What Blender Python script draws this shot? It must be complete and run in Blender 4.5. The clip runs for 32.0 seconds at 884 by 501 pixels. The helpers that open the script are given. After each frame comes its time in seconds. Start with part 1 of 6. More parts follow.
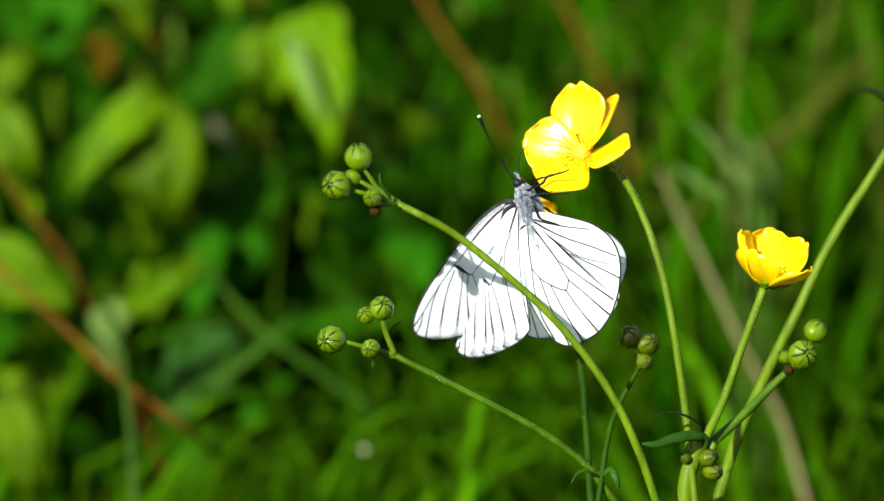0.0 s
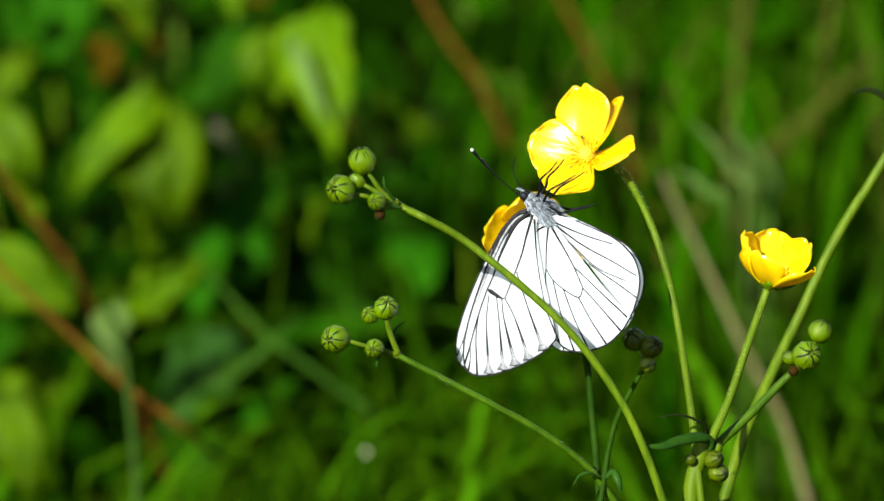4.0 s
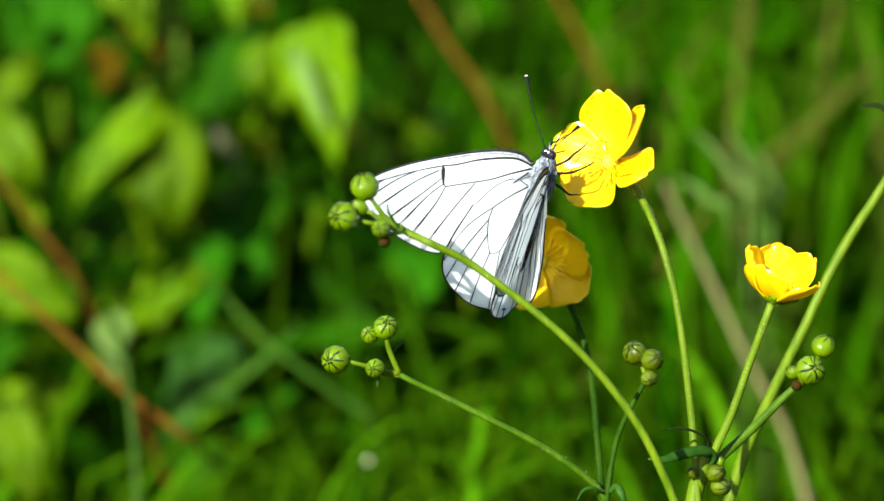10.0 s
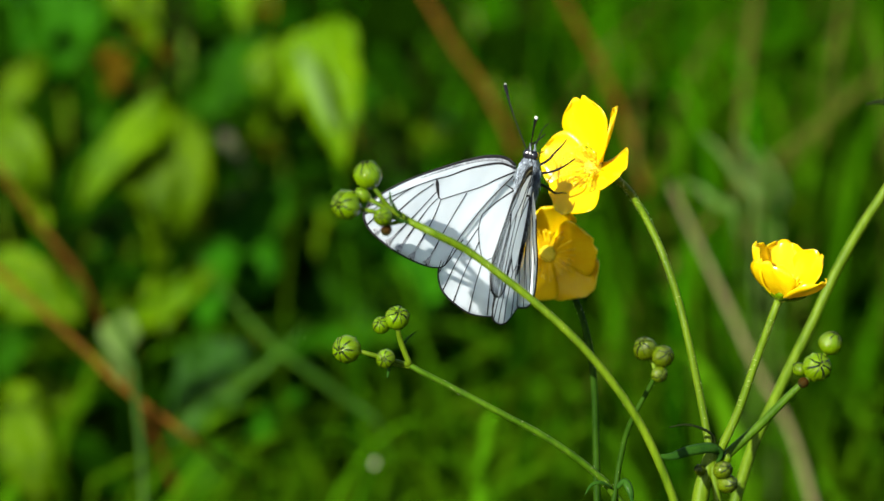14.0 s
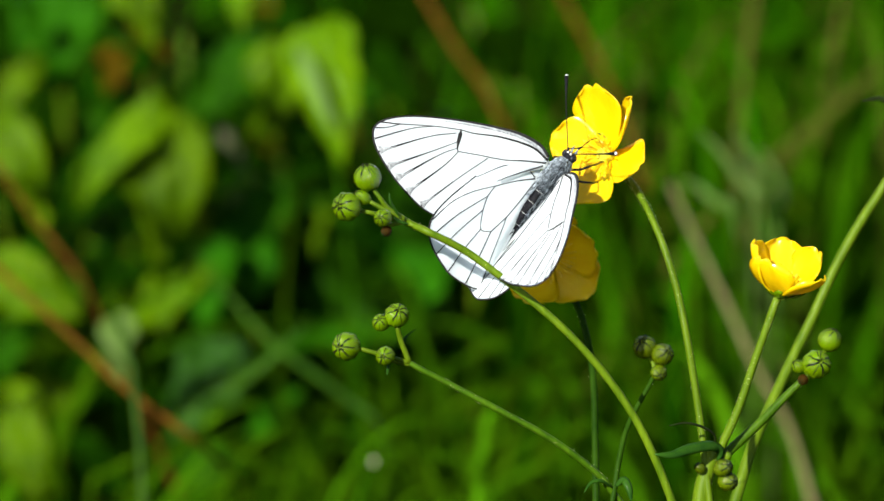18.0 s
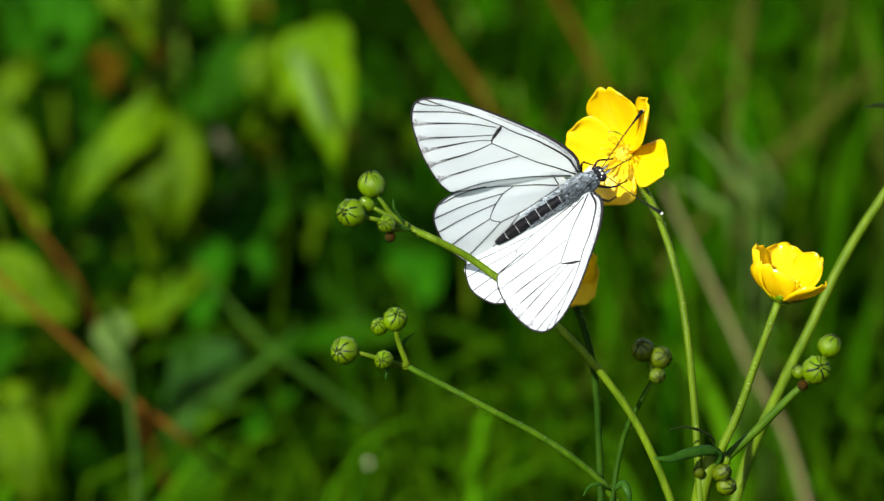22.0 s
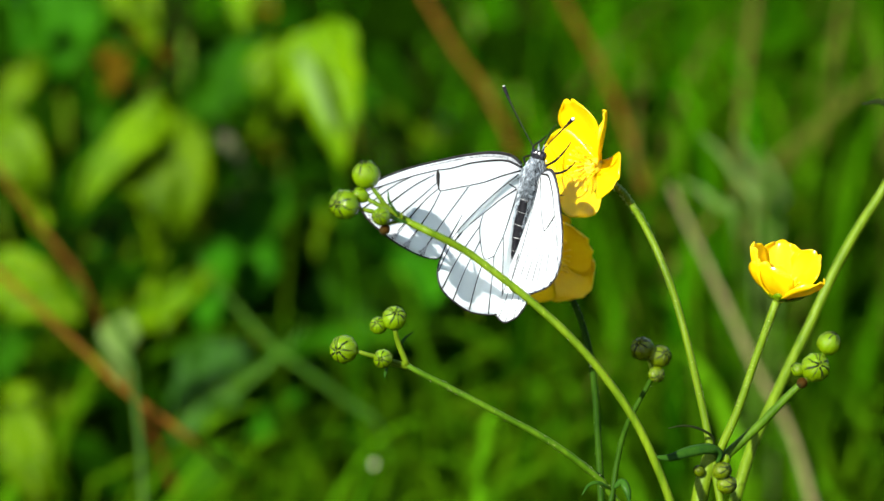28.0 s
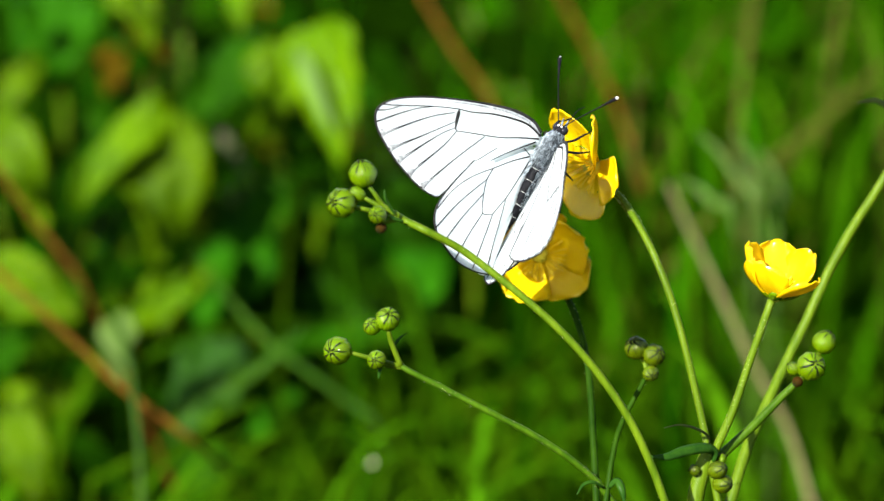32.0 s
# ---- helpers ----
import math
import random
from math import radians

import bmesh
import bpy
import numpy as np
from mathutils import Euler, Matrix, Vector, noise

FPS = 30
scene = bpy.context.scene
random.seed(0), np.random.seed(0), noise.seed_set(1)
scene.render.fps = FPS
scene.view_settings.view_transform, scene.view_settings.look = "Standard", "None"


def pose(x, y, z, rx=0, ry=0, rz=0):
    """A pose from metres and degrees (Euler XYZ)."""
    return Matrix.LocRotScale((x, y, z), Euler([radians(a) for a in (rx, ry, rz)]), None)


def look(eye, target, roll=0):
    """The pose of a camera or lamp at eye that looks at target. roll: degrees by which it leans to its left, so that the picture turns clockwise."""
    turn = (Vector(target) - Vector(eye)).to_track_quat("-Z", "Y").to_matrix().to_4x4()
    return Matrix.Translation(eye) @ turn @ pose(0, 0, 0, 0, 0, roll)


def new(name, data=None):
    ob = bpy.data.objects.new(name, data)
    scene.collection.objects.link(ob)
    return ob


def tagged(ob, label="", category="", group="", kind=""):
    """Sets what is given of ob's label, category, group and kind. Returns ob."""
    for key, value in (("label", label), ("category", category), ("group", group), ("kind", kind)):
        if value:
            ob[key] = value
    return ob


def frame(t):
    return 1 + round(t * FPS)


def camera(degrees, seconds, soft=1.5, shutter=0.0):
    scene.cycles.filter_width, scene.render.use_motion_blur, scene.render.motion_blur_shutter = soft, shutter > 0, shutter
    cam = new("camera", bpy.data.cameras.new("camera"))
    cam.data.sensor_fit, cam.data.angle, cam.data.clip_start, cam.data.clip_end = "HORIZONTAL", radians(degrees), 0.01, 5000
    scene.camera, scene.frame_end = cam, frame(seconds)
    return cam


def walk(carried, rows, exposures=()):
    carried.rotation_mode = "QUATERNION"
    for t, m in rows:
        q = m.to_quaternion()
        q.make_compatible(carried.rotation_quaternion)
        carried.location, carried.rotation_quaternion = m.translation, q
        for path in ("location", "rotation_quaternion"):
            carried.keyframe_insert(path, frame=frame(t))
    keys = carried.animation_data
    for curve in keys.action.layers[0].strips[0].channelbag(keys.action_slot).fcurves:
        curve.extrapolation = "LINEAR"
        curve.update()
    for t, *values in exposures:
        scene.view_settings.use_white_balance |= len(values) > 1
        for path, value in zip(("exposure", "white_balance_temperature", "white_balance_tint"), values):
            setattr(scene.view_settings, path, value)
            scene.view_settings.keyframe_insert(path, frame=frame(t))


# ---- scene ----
# ---- camera ----
DEG = 14.888
EYE = pose(0, 0, 0.55, 72, 0, 0)
PATH = [(t, pose(0, 0, 0.55, tilt, 0, pan)) for t, tilt, pan in (
    (0.0, 71.7660, -0.0763), (0.5, 71.7660, -0.0618), (1.0, 71.7660, -0.0306), (1.5, 71.7732, -0.0306),
    (2.0, 71.7804, -0.0537), (2.5, 71.7947, -0.0618), (3.0, 71.8100, -0.0387), (3.5, 71.8171, -0.0462),
    (5.5, 71.8391, 0.0226), (6.0, 71.8682, 0.0231), (6.5, 71.8682, 0.0462), (7.0, 71.8830, 0.0000),
    (7.5, 71.9121, 0.0387), (8.0, 71.9121, -0.0075), (8.5, 71.9265, 0.0000), (9.0, 71.9265, 0.0000),
    (9.5, 71.9417, 0.0311), (10.0, 71.9561, -0.0075), (10.5, 71.9704, 0.0000), (11.0, 71.9709, -0.0151),
    (11.5, 71.9847, 0.0537), (12.0, 72.0000, 0.0688), (12.5, 72.0000, 0.1079), (13.0, 72.0000, 0.0843),
    (13.5, 71.9928, 0.0618), (14.0, 72.0000, 0.1150), (14.5, 72.0000, 0.0612), (16.5, 72.0000, 0.0773),
    (17.0, 71.9847, 0.1074), (17.5, 71.9847, 0.0773), (18.0, 71.9709, 0.0924), (18.5, 71.9632, 0.1074),
    (19.0, 71.9632, 0.1074), (19.5, 71.9709, 0.0999), (20.0, 71.9709, 0.0768), (20.5, 71.9780, 0.0768),
    (21.0, 71.9709, 0.0537), (21.5, 71.9928, 0.0000), (22.0, 72.0000, 0.0000), (22.5, 72.0000, 0.0075),
    (23.0, 72.0000, 0.0306), (23.5, 72.0215, 0.0231), (24.0, 72.0286, -0.0156), (24.5, 72.0215, 0.0000),
    (25.0, 72.0286, 0.0387), (25.5, 72.0286, 0.0688), (27.5, 72.0072, 0.1074), (28.0, 72.0143, 0.1074),
    (28.5, 71.9852, 0.0773), (29.0, 71.9852, 0.1074), (29.5, 71.9852, 0.0919), (30.0, 71.9852, 0.1225),
    (30.5, 71.9852, 0.0924), (31.0, 71.9857, 0.0537), (31.5, 71.9780, 0.0387), (32.0, 71.9924, 0.0763),
)]
EXPOSURES = ((0.0, 1.05), (2.0, 1.05), (3.0, 0.8), (5.5, 1.2), (6.0, 1.33), (7.0, 1.85), (9.0, 1.95), (10.0, 1.45), (12.0, 0.98), (13.0, 0.9), (14.0, 1.05), (17.0, 0.95), (18.0, 0.88), (22.0, 0.77), (24.0, 0.70), (25.0, 0.90), (28.0, 1.35), (29.0, 1.4), (30.0, 1.55), (31.0, 1.35), (32.0, 1.35))
cam = camera(DEG, 32.0, 1.5, 0.35)
cam.data.dof.use_dof = True
cam.data.dof.focus_distance, cam.data.dof.aperture_fstop = 0.598, 14.5
walk(cam, PATH, EXPOSURES)

# ---- world, sun and exposure ----
scene.view_settings.exposure = 0.0
SUN = EYE.to_3x3() @ Vector((-0.44, 0.36, 0.83)).normalized()
lamp = new("sun", bpy.data.lights.new("sun", "SUN"))
lamp.data.energy, lamp.data.angle, lamp.data.color = 5.0, radians(0.53), (1.0, 0.985, 0.94)
lamp.matrix_world = look((0, 0, 4), Vector((0, 0, 4)) - SUN)
sky = bpy.data.worlds.new("sky")
scene.world = sky
sky.use_nodes = True
air = sky.node_tree.nodes.new("ShaderNodeTexSky")
air.sky_type, air.sun_disc = "NISHITA", False
air.sun_elevation = math.asin(SUN.z)
air.sun_rotation = math.atan2(SUN.x, SUN.y)
sky.node_tree.links.new(air.outputs[0], sky.node_tree.nodes["Background"].inputs[0])
sky.node_tree.nodes["Background"].inputs[1].default_value = 0.07


# ---- materials ----
def surface(name, low, high, scale=300.0, rough=0.5, through_light=0.0, bump=0.0, vary=0.0, gloss=0.5, stretch=(1, 1, 1), island=False, fine=4.0, clear=0.0):
    """A mottled surface between two colours; through_light is the share of light that passes it."""
    m = bpy.data.materials.new(name)
    m.use_nodes = True
    t = m.node_tree
    bsdf = t.nodes["Principled BSDF"]
    coord = t.nodes.new("ShaderNodeTexCoord")
    mapping = t.nodes.new("ShaderNodeMapping")
    mapping.inputs["Scale"].default_value = [scale * s for s in stretch]
    t.links.new(coord.outputs["Object"], mapping.inputs[0])
    coarse = t.nodes.new("ShaderNodeTexNoise")
    coarse.inputs["Scale"].default_value, coarse.inputs["Detail"].default_value = 1.0, 5.0
    grain = t.nodes.new("ShaderNodeTexNoise")
    grain.inputs["Scale"].default_value, grain.inputs["Detail"].default_value = fine, 3.0
    for n in (coarse, grain):
        t.links.new(mapping.outputs[0], n.inputs["Vector"])
    both = t.nodes.new("ShaderNodeMath")
    both.operation = "MULTIPLY_ADD"
    both.inputs[1].default_value = 0.35
    t.links.new(grain.outputs["Fac"], both.inputs[0])
    t.links.new(coarse.outputs["Fac"], both.inputs[2])
    ramp = t.nodes.new("ShaderNodeValToRGB")
    ramp.color_ramp.elements[0].position, ramp.color_ramp.elements[1].position = 0.42, 0.95
    ramp.color_ramp.elements[0].color, ramp.color_ramp.elements[1].color = (*low, 1), (*high, 1)
    t.links.new(both.outputs[0], ramp.inputs[0])
    colour = ramp.outputs[0]
    if vary:
        if island:
            info = t.nodes.new("ShaderNodeNewGeometry").outputs["Random Per Island"]
        else:
            info = t.nodes.new("ShaderNodeObjectInfo").outputs["Random"]
        scaled = t.nodes.new("ShaderNodeMapRange")
        scaled.inputs["To Min"].default_value, scaled.inputs["To Max"].default_value = 1 - vary, 1 + vary
        t.links.new(info, scaled.inputs[0])
        hue = t.nodes.new("ShaderNodeHueSaturation")
        shift = t.nodes.new("ShaderNodeMapRange")
        shift.inputs["To Min"].default_value, shift.inputs["To Max"].default_value = 0.5 - 0.025 * vary, 0.5 + 0.01 * vary
        t.links.new(info, shift.inputs[0])
        t.links.new(shift.outputs[0], hue.inputs["Hue"])
        t.links.new(scaled.outputs[0], hue.inputs["Value"])
        t.links.new(colour, hue.inputs["Color"])
        colour = hue.outputs[0]
    t.links.new(colour, bsdf.inputs["Base Color"])
    bsdf.inputs["Roughness"].default_value = rough
    bsdf.inputs["Specular IOR Level"].default_value = gloss
    if bump:
        relief = t.nodes.new("ShaderNodeBump")
        relief.inputs["Strength"].default_value, relief.inputs["Distance"].default_value = bump, 0.3 / scale
        t.links.new(both.outputs[0], relief.inputs["Height"])
        t.links.new(relief.outputs[0], bsdf.inputs["Normal"])
    if through_light:
        veil = t.nodes.new("ShaderNodeBsdfTranslucent")
        mix = t.nodes.new("ShaderNodeMixShader")
        mix.inputs[0].default_value = through_light
        t.links.new(colour, veil.inputs[0])
        t.links.new(bsdf.outputs[0], mix.inputs[1])
        t.links.new(veil.outputs[0], mix.inputs[2])
        t.links.new(mix.outputs[0], t.nodes["Material Output"].inputs[0])
        if clear:
            gap = t.nodes.new("ShaderNodeBsdfTransparent")
            sparse = t.nodes.new("ShaderNodeMixShader")
            sparse.inputs[0].default_value = clear
            t.links.new(mix.outputs[0], sparse.inputs[1])
            t.links.new(gap.outputs[0], sparse.inputs[2])
            t.links.new(sparse.outputs[0], t.nodes["Material Output"].inputs[0])
    return m


YELLOW = surface("buttercup_petal", (0.86, 0.58, 0.001), (0.93, 0.70, 0.004), 260, 0.22, 0.36, 0.12, 0.03, 0.55, (1, 0.25, 1))
POLLEN = surface("stamen_yellow", (0.82, 0.56, 0.003), (0.92, 0.70, 0.006), 900, 0.5, 0.1, 0.3, 0.1)
CARPEL = surface("carpel_green", (0.46, 0.42, 0.015), (0.66, 0.54, 0.02), 900, 0.5, 0, 0.4)
STEM = surface("stem_green", (0.042, 0.086, 0.001), (0.105, 0.165, 0.004), 500, 0.45, 0.0, 0.25, 0.08, 0.12, (1, 0.12, 1))
# Darker copies of the stem green; the stalks' shade is put into the colour
STEM_DARK = surface("stem_shade_tone", (0.007, 0.028, 0.001), (0.022, 0.060, 0.002), 500, 0.5, 0.0, 0.25, 0.08, 0.03, (1, 0.12, 1))
STEM_MID = surface("stem_half_shade_tone", (0.022, 0.062, 0.001), (0.058, 0.122, 0.003), 500, 0.45, 0.0, 0.25, 0.08, 0.10, (1, 0.12, 1))
SEPAL = surface("sepal_green", (0.032, 0.088, 0.0004), (0.160, 0.255, 0.0008), 500, 0.13, 0.08, 0.25, 0.2, 0.38, (1, 1, 0.3))
SEPAL_DARK = surface("sepal_streak", (0.006, 0.010, 0.002), (0.016, 0.026, 0.004), 900, 0.5, 0, 0, 0, 0.08)
SEPAL_DEEP = surface("deep_sepal", (0.008, 0.022, 0.0004), (0.130, 0.185, 0.001), 900, 0.13, 0.05, 0.3, 0.2, 0.38, (1, 1, 0.3))
BUD_CORE = surface("bud_core", (0.09, 0.14, 0.003), (0.18, 0.24, 0.008), 600, 0.4, 0, 0, 0, 0.2)
HAIR = surface("plant_hair", (0.42, 0.50, 0.20), (0.60, 0.66, 0.34), 400, 0.5, 0.3)
BRACT = surface("bract_green", (0.012, 0.050, 0.005), (0.032, 0.095, 0.006), 400, 0.4, 0.2, 0.2, 0, 0.08)
WING = surface("wing_white", (0.84, 0.895, 0.90), (0.895, 0.945, 0.95), 380, 0.65, 0.36, 0.08, 0, 0.2, (1, 0.3, 1), False, 7.0, 0.32)
VEIN = surface("wing_vein", (0.010, 0.010, 0.010), (0.040, 0.038, 0.036), 900, 0.7, 0, 0, 0, 0.05)
DUSK = surface("wing_dusk", (0.14, 0.145, 0.15), (0.62, 0.64, 0.64), 2200, 0.7, 0.2)
CHITIN = surface("dark_chitin", (0.004, 0.004, 0.005), (0.012, 0.012, 0.014), 1200, 0.5, 0, 0.3, 0, 0.05)
FUR = surface("grey_fur", (0.016, 0.021, 0.026), (0.44, 0.50, 0.54), 1500, 0.8, 0, 0, 0.75, 0.1, (1, 1, 1), True)
COSTA = surface("costa_scales", (0.03, 0.032, 0.034), (0.62, 0.65, 0.66), 2600, 0.7, 0, 0.3)
WITHERED = surface("withered_brown", (0.010, 0.005, 0.001), (0.060, 0.028, 0.002), 900, 0.5, 0, 0.4, 0, 0.03)
PALE = surface("pale_ring", (0.35, 0.35, 0.33), (0.6, 0.6, 0.56), 1500, 0.7)
EYE_BLACK = surface("eye_black", (0.006, 0.006, 0.008), (0.02, 0.02, 0.024), 2000, 0.12, 0, 0.2)
TIP = surface("antenna_tip", (0.6, 0.58, 0.5), (0.8, 0.78, 0.7), 900, 0.6)
# LIME, MID and LEAF: one foliage, its sun and shade put into the colour
LIME = surface("leaf_lit_tone", (0.026, 0.078, 0.0002), (0.154, 0.292, 0.0004), 4, 0.34, 0.30, 0.3, 0.2, 0.06, (1, 0.5, 1))
MID = surface("leaf_half_shade_tone", (0.003, 0.026, 0.0003), (0.028, 0.136, 0.0015), 5, 0.42, 0.25, 0.3, 0.35, 0.02, (1, 0.5, 1))
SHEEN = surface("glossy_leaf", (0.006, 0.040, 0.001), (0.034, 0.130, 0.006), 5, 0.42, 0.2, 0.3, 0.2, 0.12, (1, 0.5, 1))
LEAF = surface("leaf_shade_tone", (0.001, 0.008, 0.0002), (0.009, 0.040, 0.0005), 5, 0.5, 0.22, 0.2, 0.5, 0.0, (1, 0.5, 1))
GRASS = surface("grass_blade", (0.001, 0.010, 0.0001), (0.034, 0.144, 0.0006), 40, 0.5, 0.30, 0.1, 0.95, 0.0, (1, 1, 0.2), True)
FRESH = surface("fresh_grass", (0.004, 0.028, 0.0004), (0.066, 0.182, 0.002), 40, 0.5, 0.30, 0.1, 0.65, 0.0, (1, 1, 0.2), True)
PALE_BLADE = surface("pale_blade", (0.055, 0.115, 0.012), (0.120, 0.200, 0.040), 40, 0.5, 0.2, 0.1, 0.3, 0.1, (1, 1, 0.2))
GREYISH = surface("bluish_blade", (0.018, 0.066, 0.002), (0.050, 0.130, 0.007), 40, 0.5, 0.2, 0.1, 0.3, 0.08, (1, 1, 0.2))
DEAD = surface("dead_leaf", (0.030, 0.020, 0.001), (0.095, 0.060, 0.003), 5, 0.7, 0.15, 0.3, 0.3, 0.0)
BROWN = surface("reddish_stalk", (0.065, 0.026, 0.003), (0.13, 0.055, 0.005), 200, 0.8, 0, 0.4, 0.1, 0.04, (1, 1, 0.15))
STRAW = surface("dry_straw", (0.095, 0.085, 0.028), (0.180, 0.160, 0.066), 200, 0.8, 0.1, 0.3, 0.15, 0.05, (1, 1, 0.15))
OCHRE = surface("ochre_stalk", (0.050, 0.055, 0.006), (0.105, 0.100, 0.016), 200, 0.8, 0.1, 0.3, 0.2, 0.03, (1, 1, 0.15))
HUSK = surface("pale_husk", (0.050, 0.055, 0.028), (0.110, 0.110, 0.060), 5, 0.7, 0.2, 0.3, 0.1, 0.0)
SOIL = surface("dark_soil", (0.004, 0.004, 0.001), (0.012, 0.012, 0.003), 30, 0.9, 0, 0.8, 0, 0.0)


# ---- builders ----
def at(u, v, d=600.0):
    """A place in the eye's space: u right and v down in tenths of a millimetre on the plane of focus, d millimetres off."""
    return Vector(((u - 784.0) * d / 6e6, (444.0 - v) * d / 6e6, -d / 1000.0))


def ground_at(x, y, z=0.0):
    """A place in the world, given in the eye's space."""
    return EYE.inverted() @ Vector((x, y, z))


def part(name, bm, material, parent, label="", spot=None, smooth=True):
    data = bpy.data.meshes.new(name)
    bm.normal_update()
    bm.to_mesh(data)
    bm.free()
    data.materials.append(material)
    if smooth:
        data.polygons.foreach_set("use_smooth", [True] * len(data.polygons))
    return piece(name, data, parent, label, spot)


def piece(name, data, parent, label="", spot=None):
    ob = new(name, data)
    ob.parent = parent
    if spot is not None:
        ob.matrix_basis = spot
    return tagged(ob, label) if label else ob


def glide(pts, steps=5):
    """A smooth line through the points."""
    pts = [Vector(p) for p in pts]
    ext = [pts[0] * 2 - pts[1], *pts, pts[-1] * 2 - pts[-2]]
    line = []
    for i in range(1, len(ext) - 2):
        a, b, c, d = ext[i - 1:i + 3]
        for k in range(steps):
            s = k / steps
            line.append(0.5 * (2 * b + (c - a) * s + (2 * a - 5 * b + 4 * c - d) * s * s + (3 * b - a - 3 * c + d) * s ** 3))
    return line + [pts[-1]]


def rooted(before, low, foot):
    """Places on an even bend from a stem's lowest place down to its root."""
    span = (foot - low).length
    a, b = low + (low - before).normalized() * 0.3 * span, foot + (EYE.to_3x3().inverted() @ Vector((0, 0, 1))) * 0.25 * span
    return [low * (1 - f) ** 3 + 3 * a * f * (1 - f) ** 2 + 3 * b * f * f * (1 - f) + foot * f ** 3 for f in (0.05, 0.12, 0.22, 0.35, 0.5, 0.7, 0.85, 1.0)]


def tube(bm, pts, radii, sides=8, steps=5, flat=1.0):
    """A tapered, closed tube along a smooth line; radii are spread evenly along it."""
    line = glide(pts, steps)
    n, rings, side = len(line), [], None
    for i, p in enumerate(line):
        way = (line[min(i + 1, n - 1)] - line[max(i - 1, 0)]).normalized()
        if side is None:
            side = way.orthogonal().normalized()
        side = (side - way * side.dot(way)).normalized()
        up = way.cross(side)
        f = i / (n - 1) * (len(radii) - 1)
        k = min(int(f), len(radii) - 2)
        r = radii[k] + (radii[k + 1] - radii[k]) * (f - k)
        rings.append([bm.verts.new(p + side * r * math.cos(math.tau * j / sides) + up * r * flat * math.sin(math.tau * j / sides)) for j in range(sides)])
    for a, b in zip(rings, rings[1:]):
        for j in range(sides):
            bm.faces.new((a[j], a[(j + 1) % sides], b[(j + 1) % sides], b[j]))
    bm.faces.new(rings[0][::-1])
    bm.faces.new(rings[-1])
    return bm


def sheet(bm, f, nu, nv, thick):
    """A thin closed shell over f(s, w), s from 0 to 1, w from -1 to 1."""
    grid = [[Vector(f(i / nu, 2 * j / nv - 1)) for j in range(nv + 1)] for i in range(nu + 1)]
    top, low = [], []
    for i in range(nu + 1):
        a, b = [], []
        for j in range(nv + 1):
            du = grid[min(i + 1, nu)][j] - grid[max(i - 1, 0)][j]
            dv = grid[i][min(j + 1, nv)] - grid[i][max(j - 1, 0)]
            n = dv.cross(du)
            n = n.normalized() if n.length > 1e-12 else Vector((0, 0, 1))
            a.append(bm.verts.new(grid[i][j] + n * thick / 2))
            b.append(bm.verts.new(grid[i][j] - n * thick / 2))
        top.append(a), low.append(b)
    for i in range(nu):
        for j in range(nv):
            bm.faces.new((top[i][j], top[i][j + 1], top[i + 1][j + 1], top[i + 1][j]))
            bm.faces.new((low[i][j], low[i + 1][j], low[i + 1][j + 1], low[i][j + 1]))
    rim = [(i, 0) for i in range(nu)] + [(nu, j) for j in range(nv)] + [(i, nv) for i in range(nu, 0, -1)] + [(0, j) for j in range(nv, 0, -1)]
    for (a, b), (c, d) in zip(rim, rim[1:] + rim[:1]):
        bm.faces.new((top[a][b], top[c][d], low[c][d], low[a][b]))
    return bm


def ball(bm, centre, rx, ry, rz, seg=16, rings=10, turn=None):
    m = Matrix.Translation(centre) @ (turn or Matrix.Identity(4)) @ Matrix.Diagonal((rx, ry, rz, 1))
    bmesh.ops.create_uvsphere(bm, u_segments=seg, v_segments=rings, radius=1.0, matrix=m)
    return bm


def facing(centre, normal, spin=0.0):
    """A pose at centre whose z axis points along normal."""
    z = Vector(normal).normalized()
    hint = Vector((0, 1, 0)) if abs(z.y) < 0.8 else Vector((0, 0, 1))
    y = (hint - z * z.dot(hint)).normalized()
    return Matrix.Translation(centre) @ Matrix((y.cross(z), y, z)).transposed().to_4x4() @ pose(0, 0, 0, 0, 0, spin)


def thing(name, origin, label, category, group="", kind=""):
    """An empty at a place of the eye's space, turned as the eye's space is."""
    ob = new(name)
    ob.matrix_basis = EYE @ Matrix.Translation(origin)
    ob.empty_display_size = 0.01
    ob["origin_x"], ob["origin_y"], ob["origin_z"] = origin
    return tagged(ob, label, category, group, kind)


def sway(ob, x, y, a, near=0.0):
    """A stalk moved by x, y millimetres in the plane of focus, turned by a degrees and leaned near millimetres toward the eye at its top."""
    origin = Vector((ob["origin_x"], ob["origin_y"], ob["origin_z"]))
    top = at(760, 430, 587) - origin
    lean = pose(0, 0, 0, math.degrees(near / 1000 / top.y), 0, 0)
    slip = lean @ top - top
    slip.z = slip.z - near / 1000
    return EYE @ Matrix.Translation(origin + Vector((x / 1000, y / 1000, 0)) - slip) @ pose(0, 0, 0, 0, 0, a) @ lean


def between(rows, t):
    """The value at t of rows (time, value), eased from row to row."""
    for (t0, v0), (t1, v1) in zip(rows, rows[1:]):
        if t0 <= t <= t1:
            f = (t - t0) / (t1 - t0)
            return v0 + (v1 - v0) * f * f * (3 - 2 * f)
    return rows[-1][1]


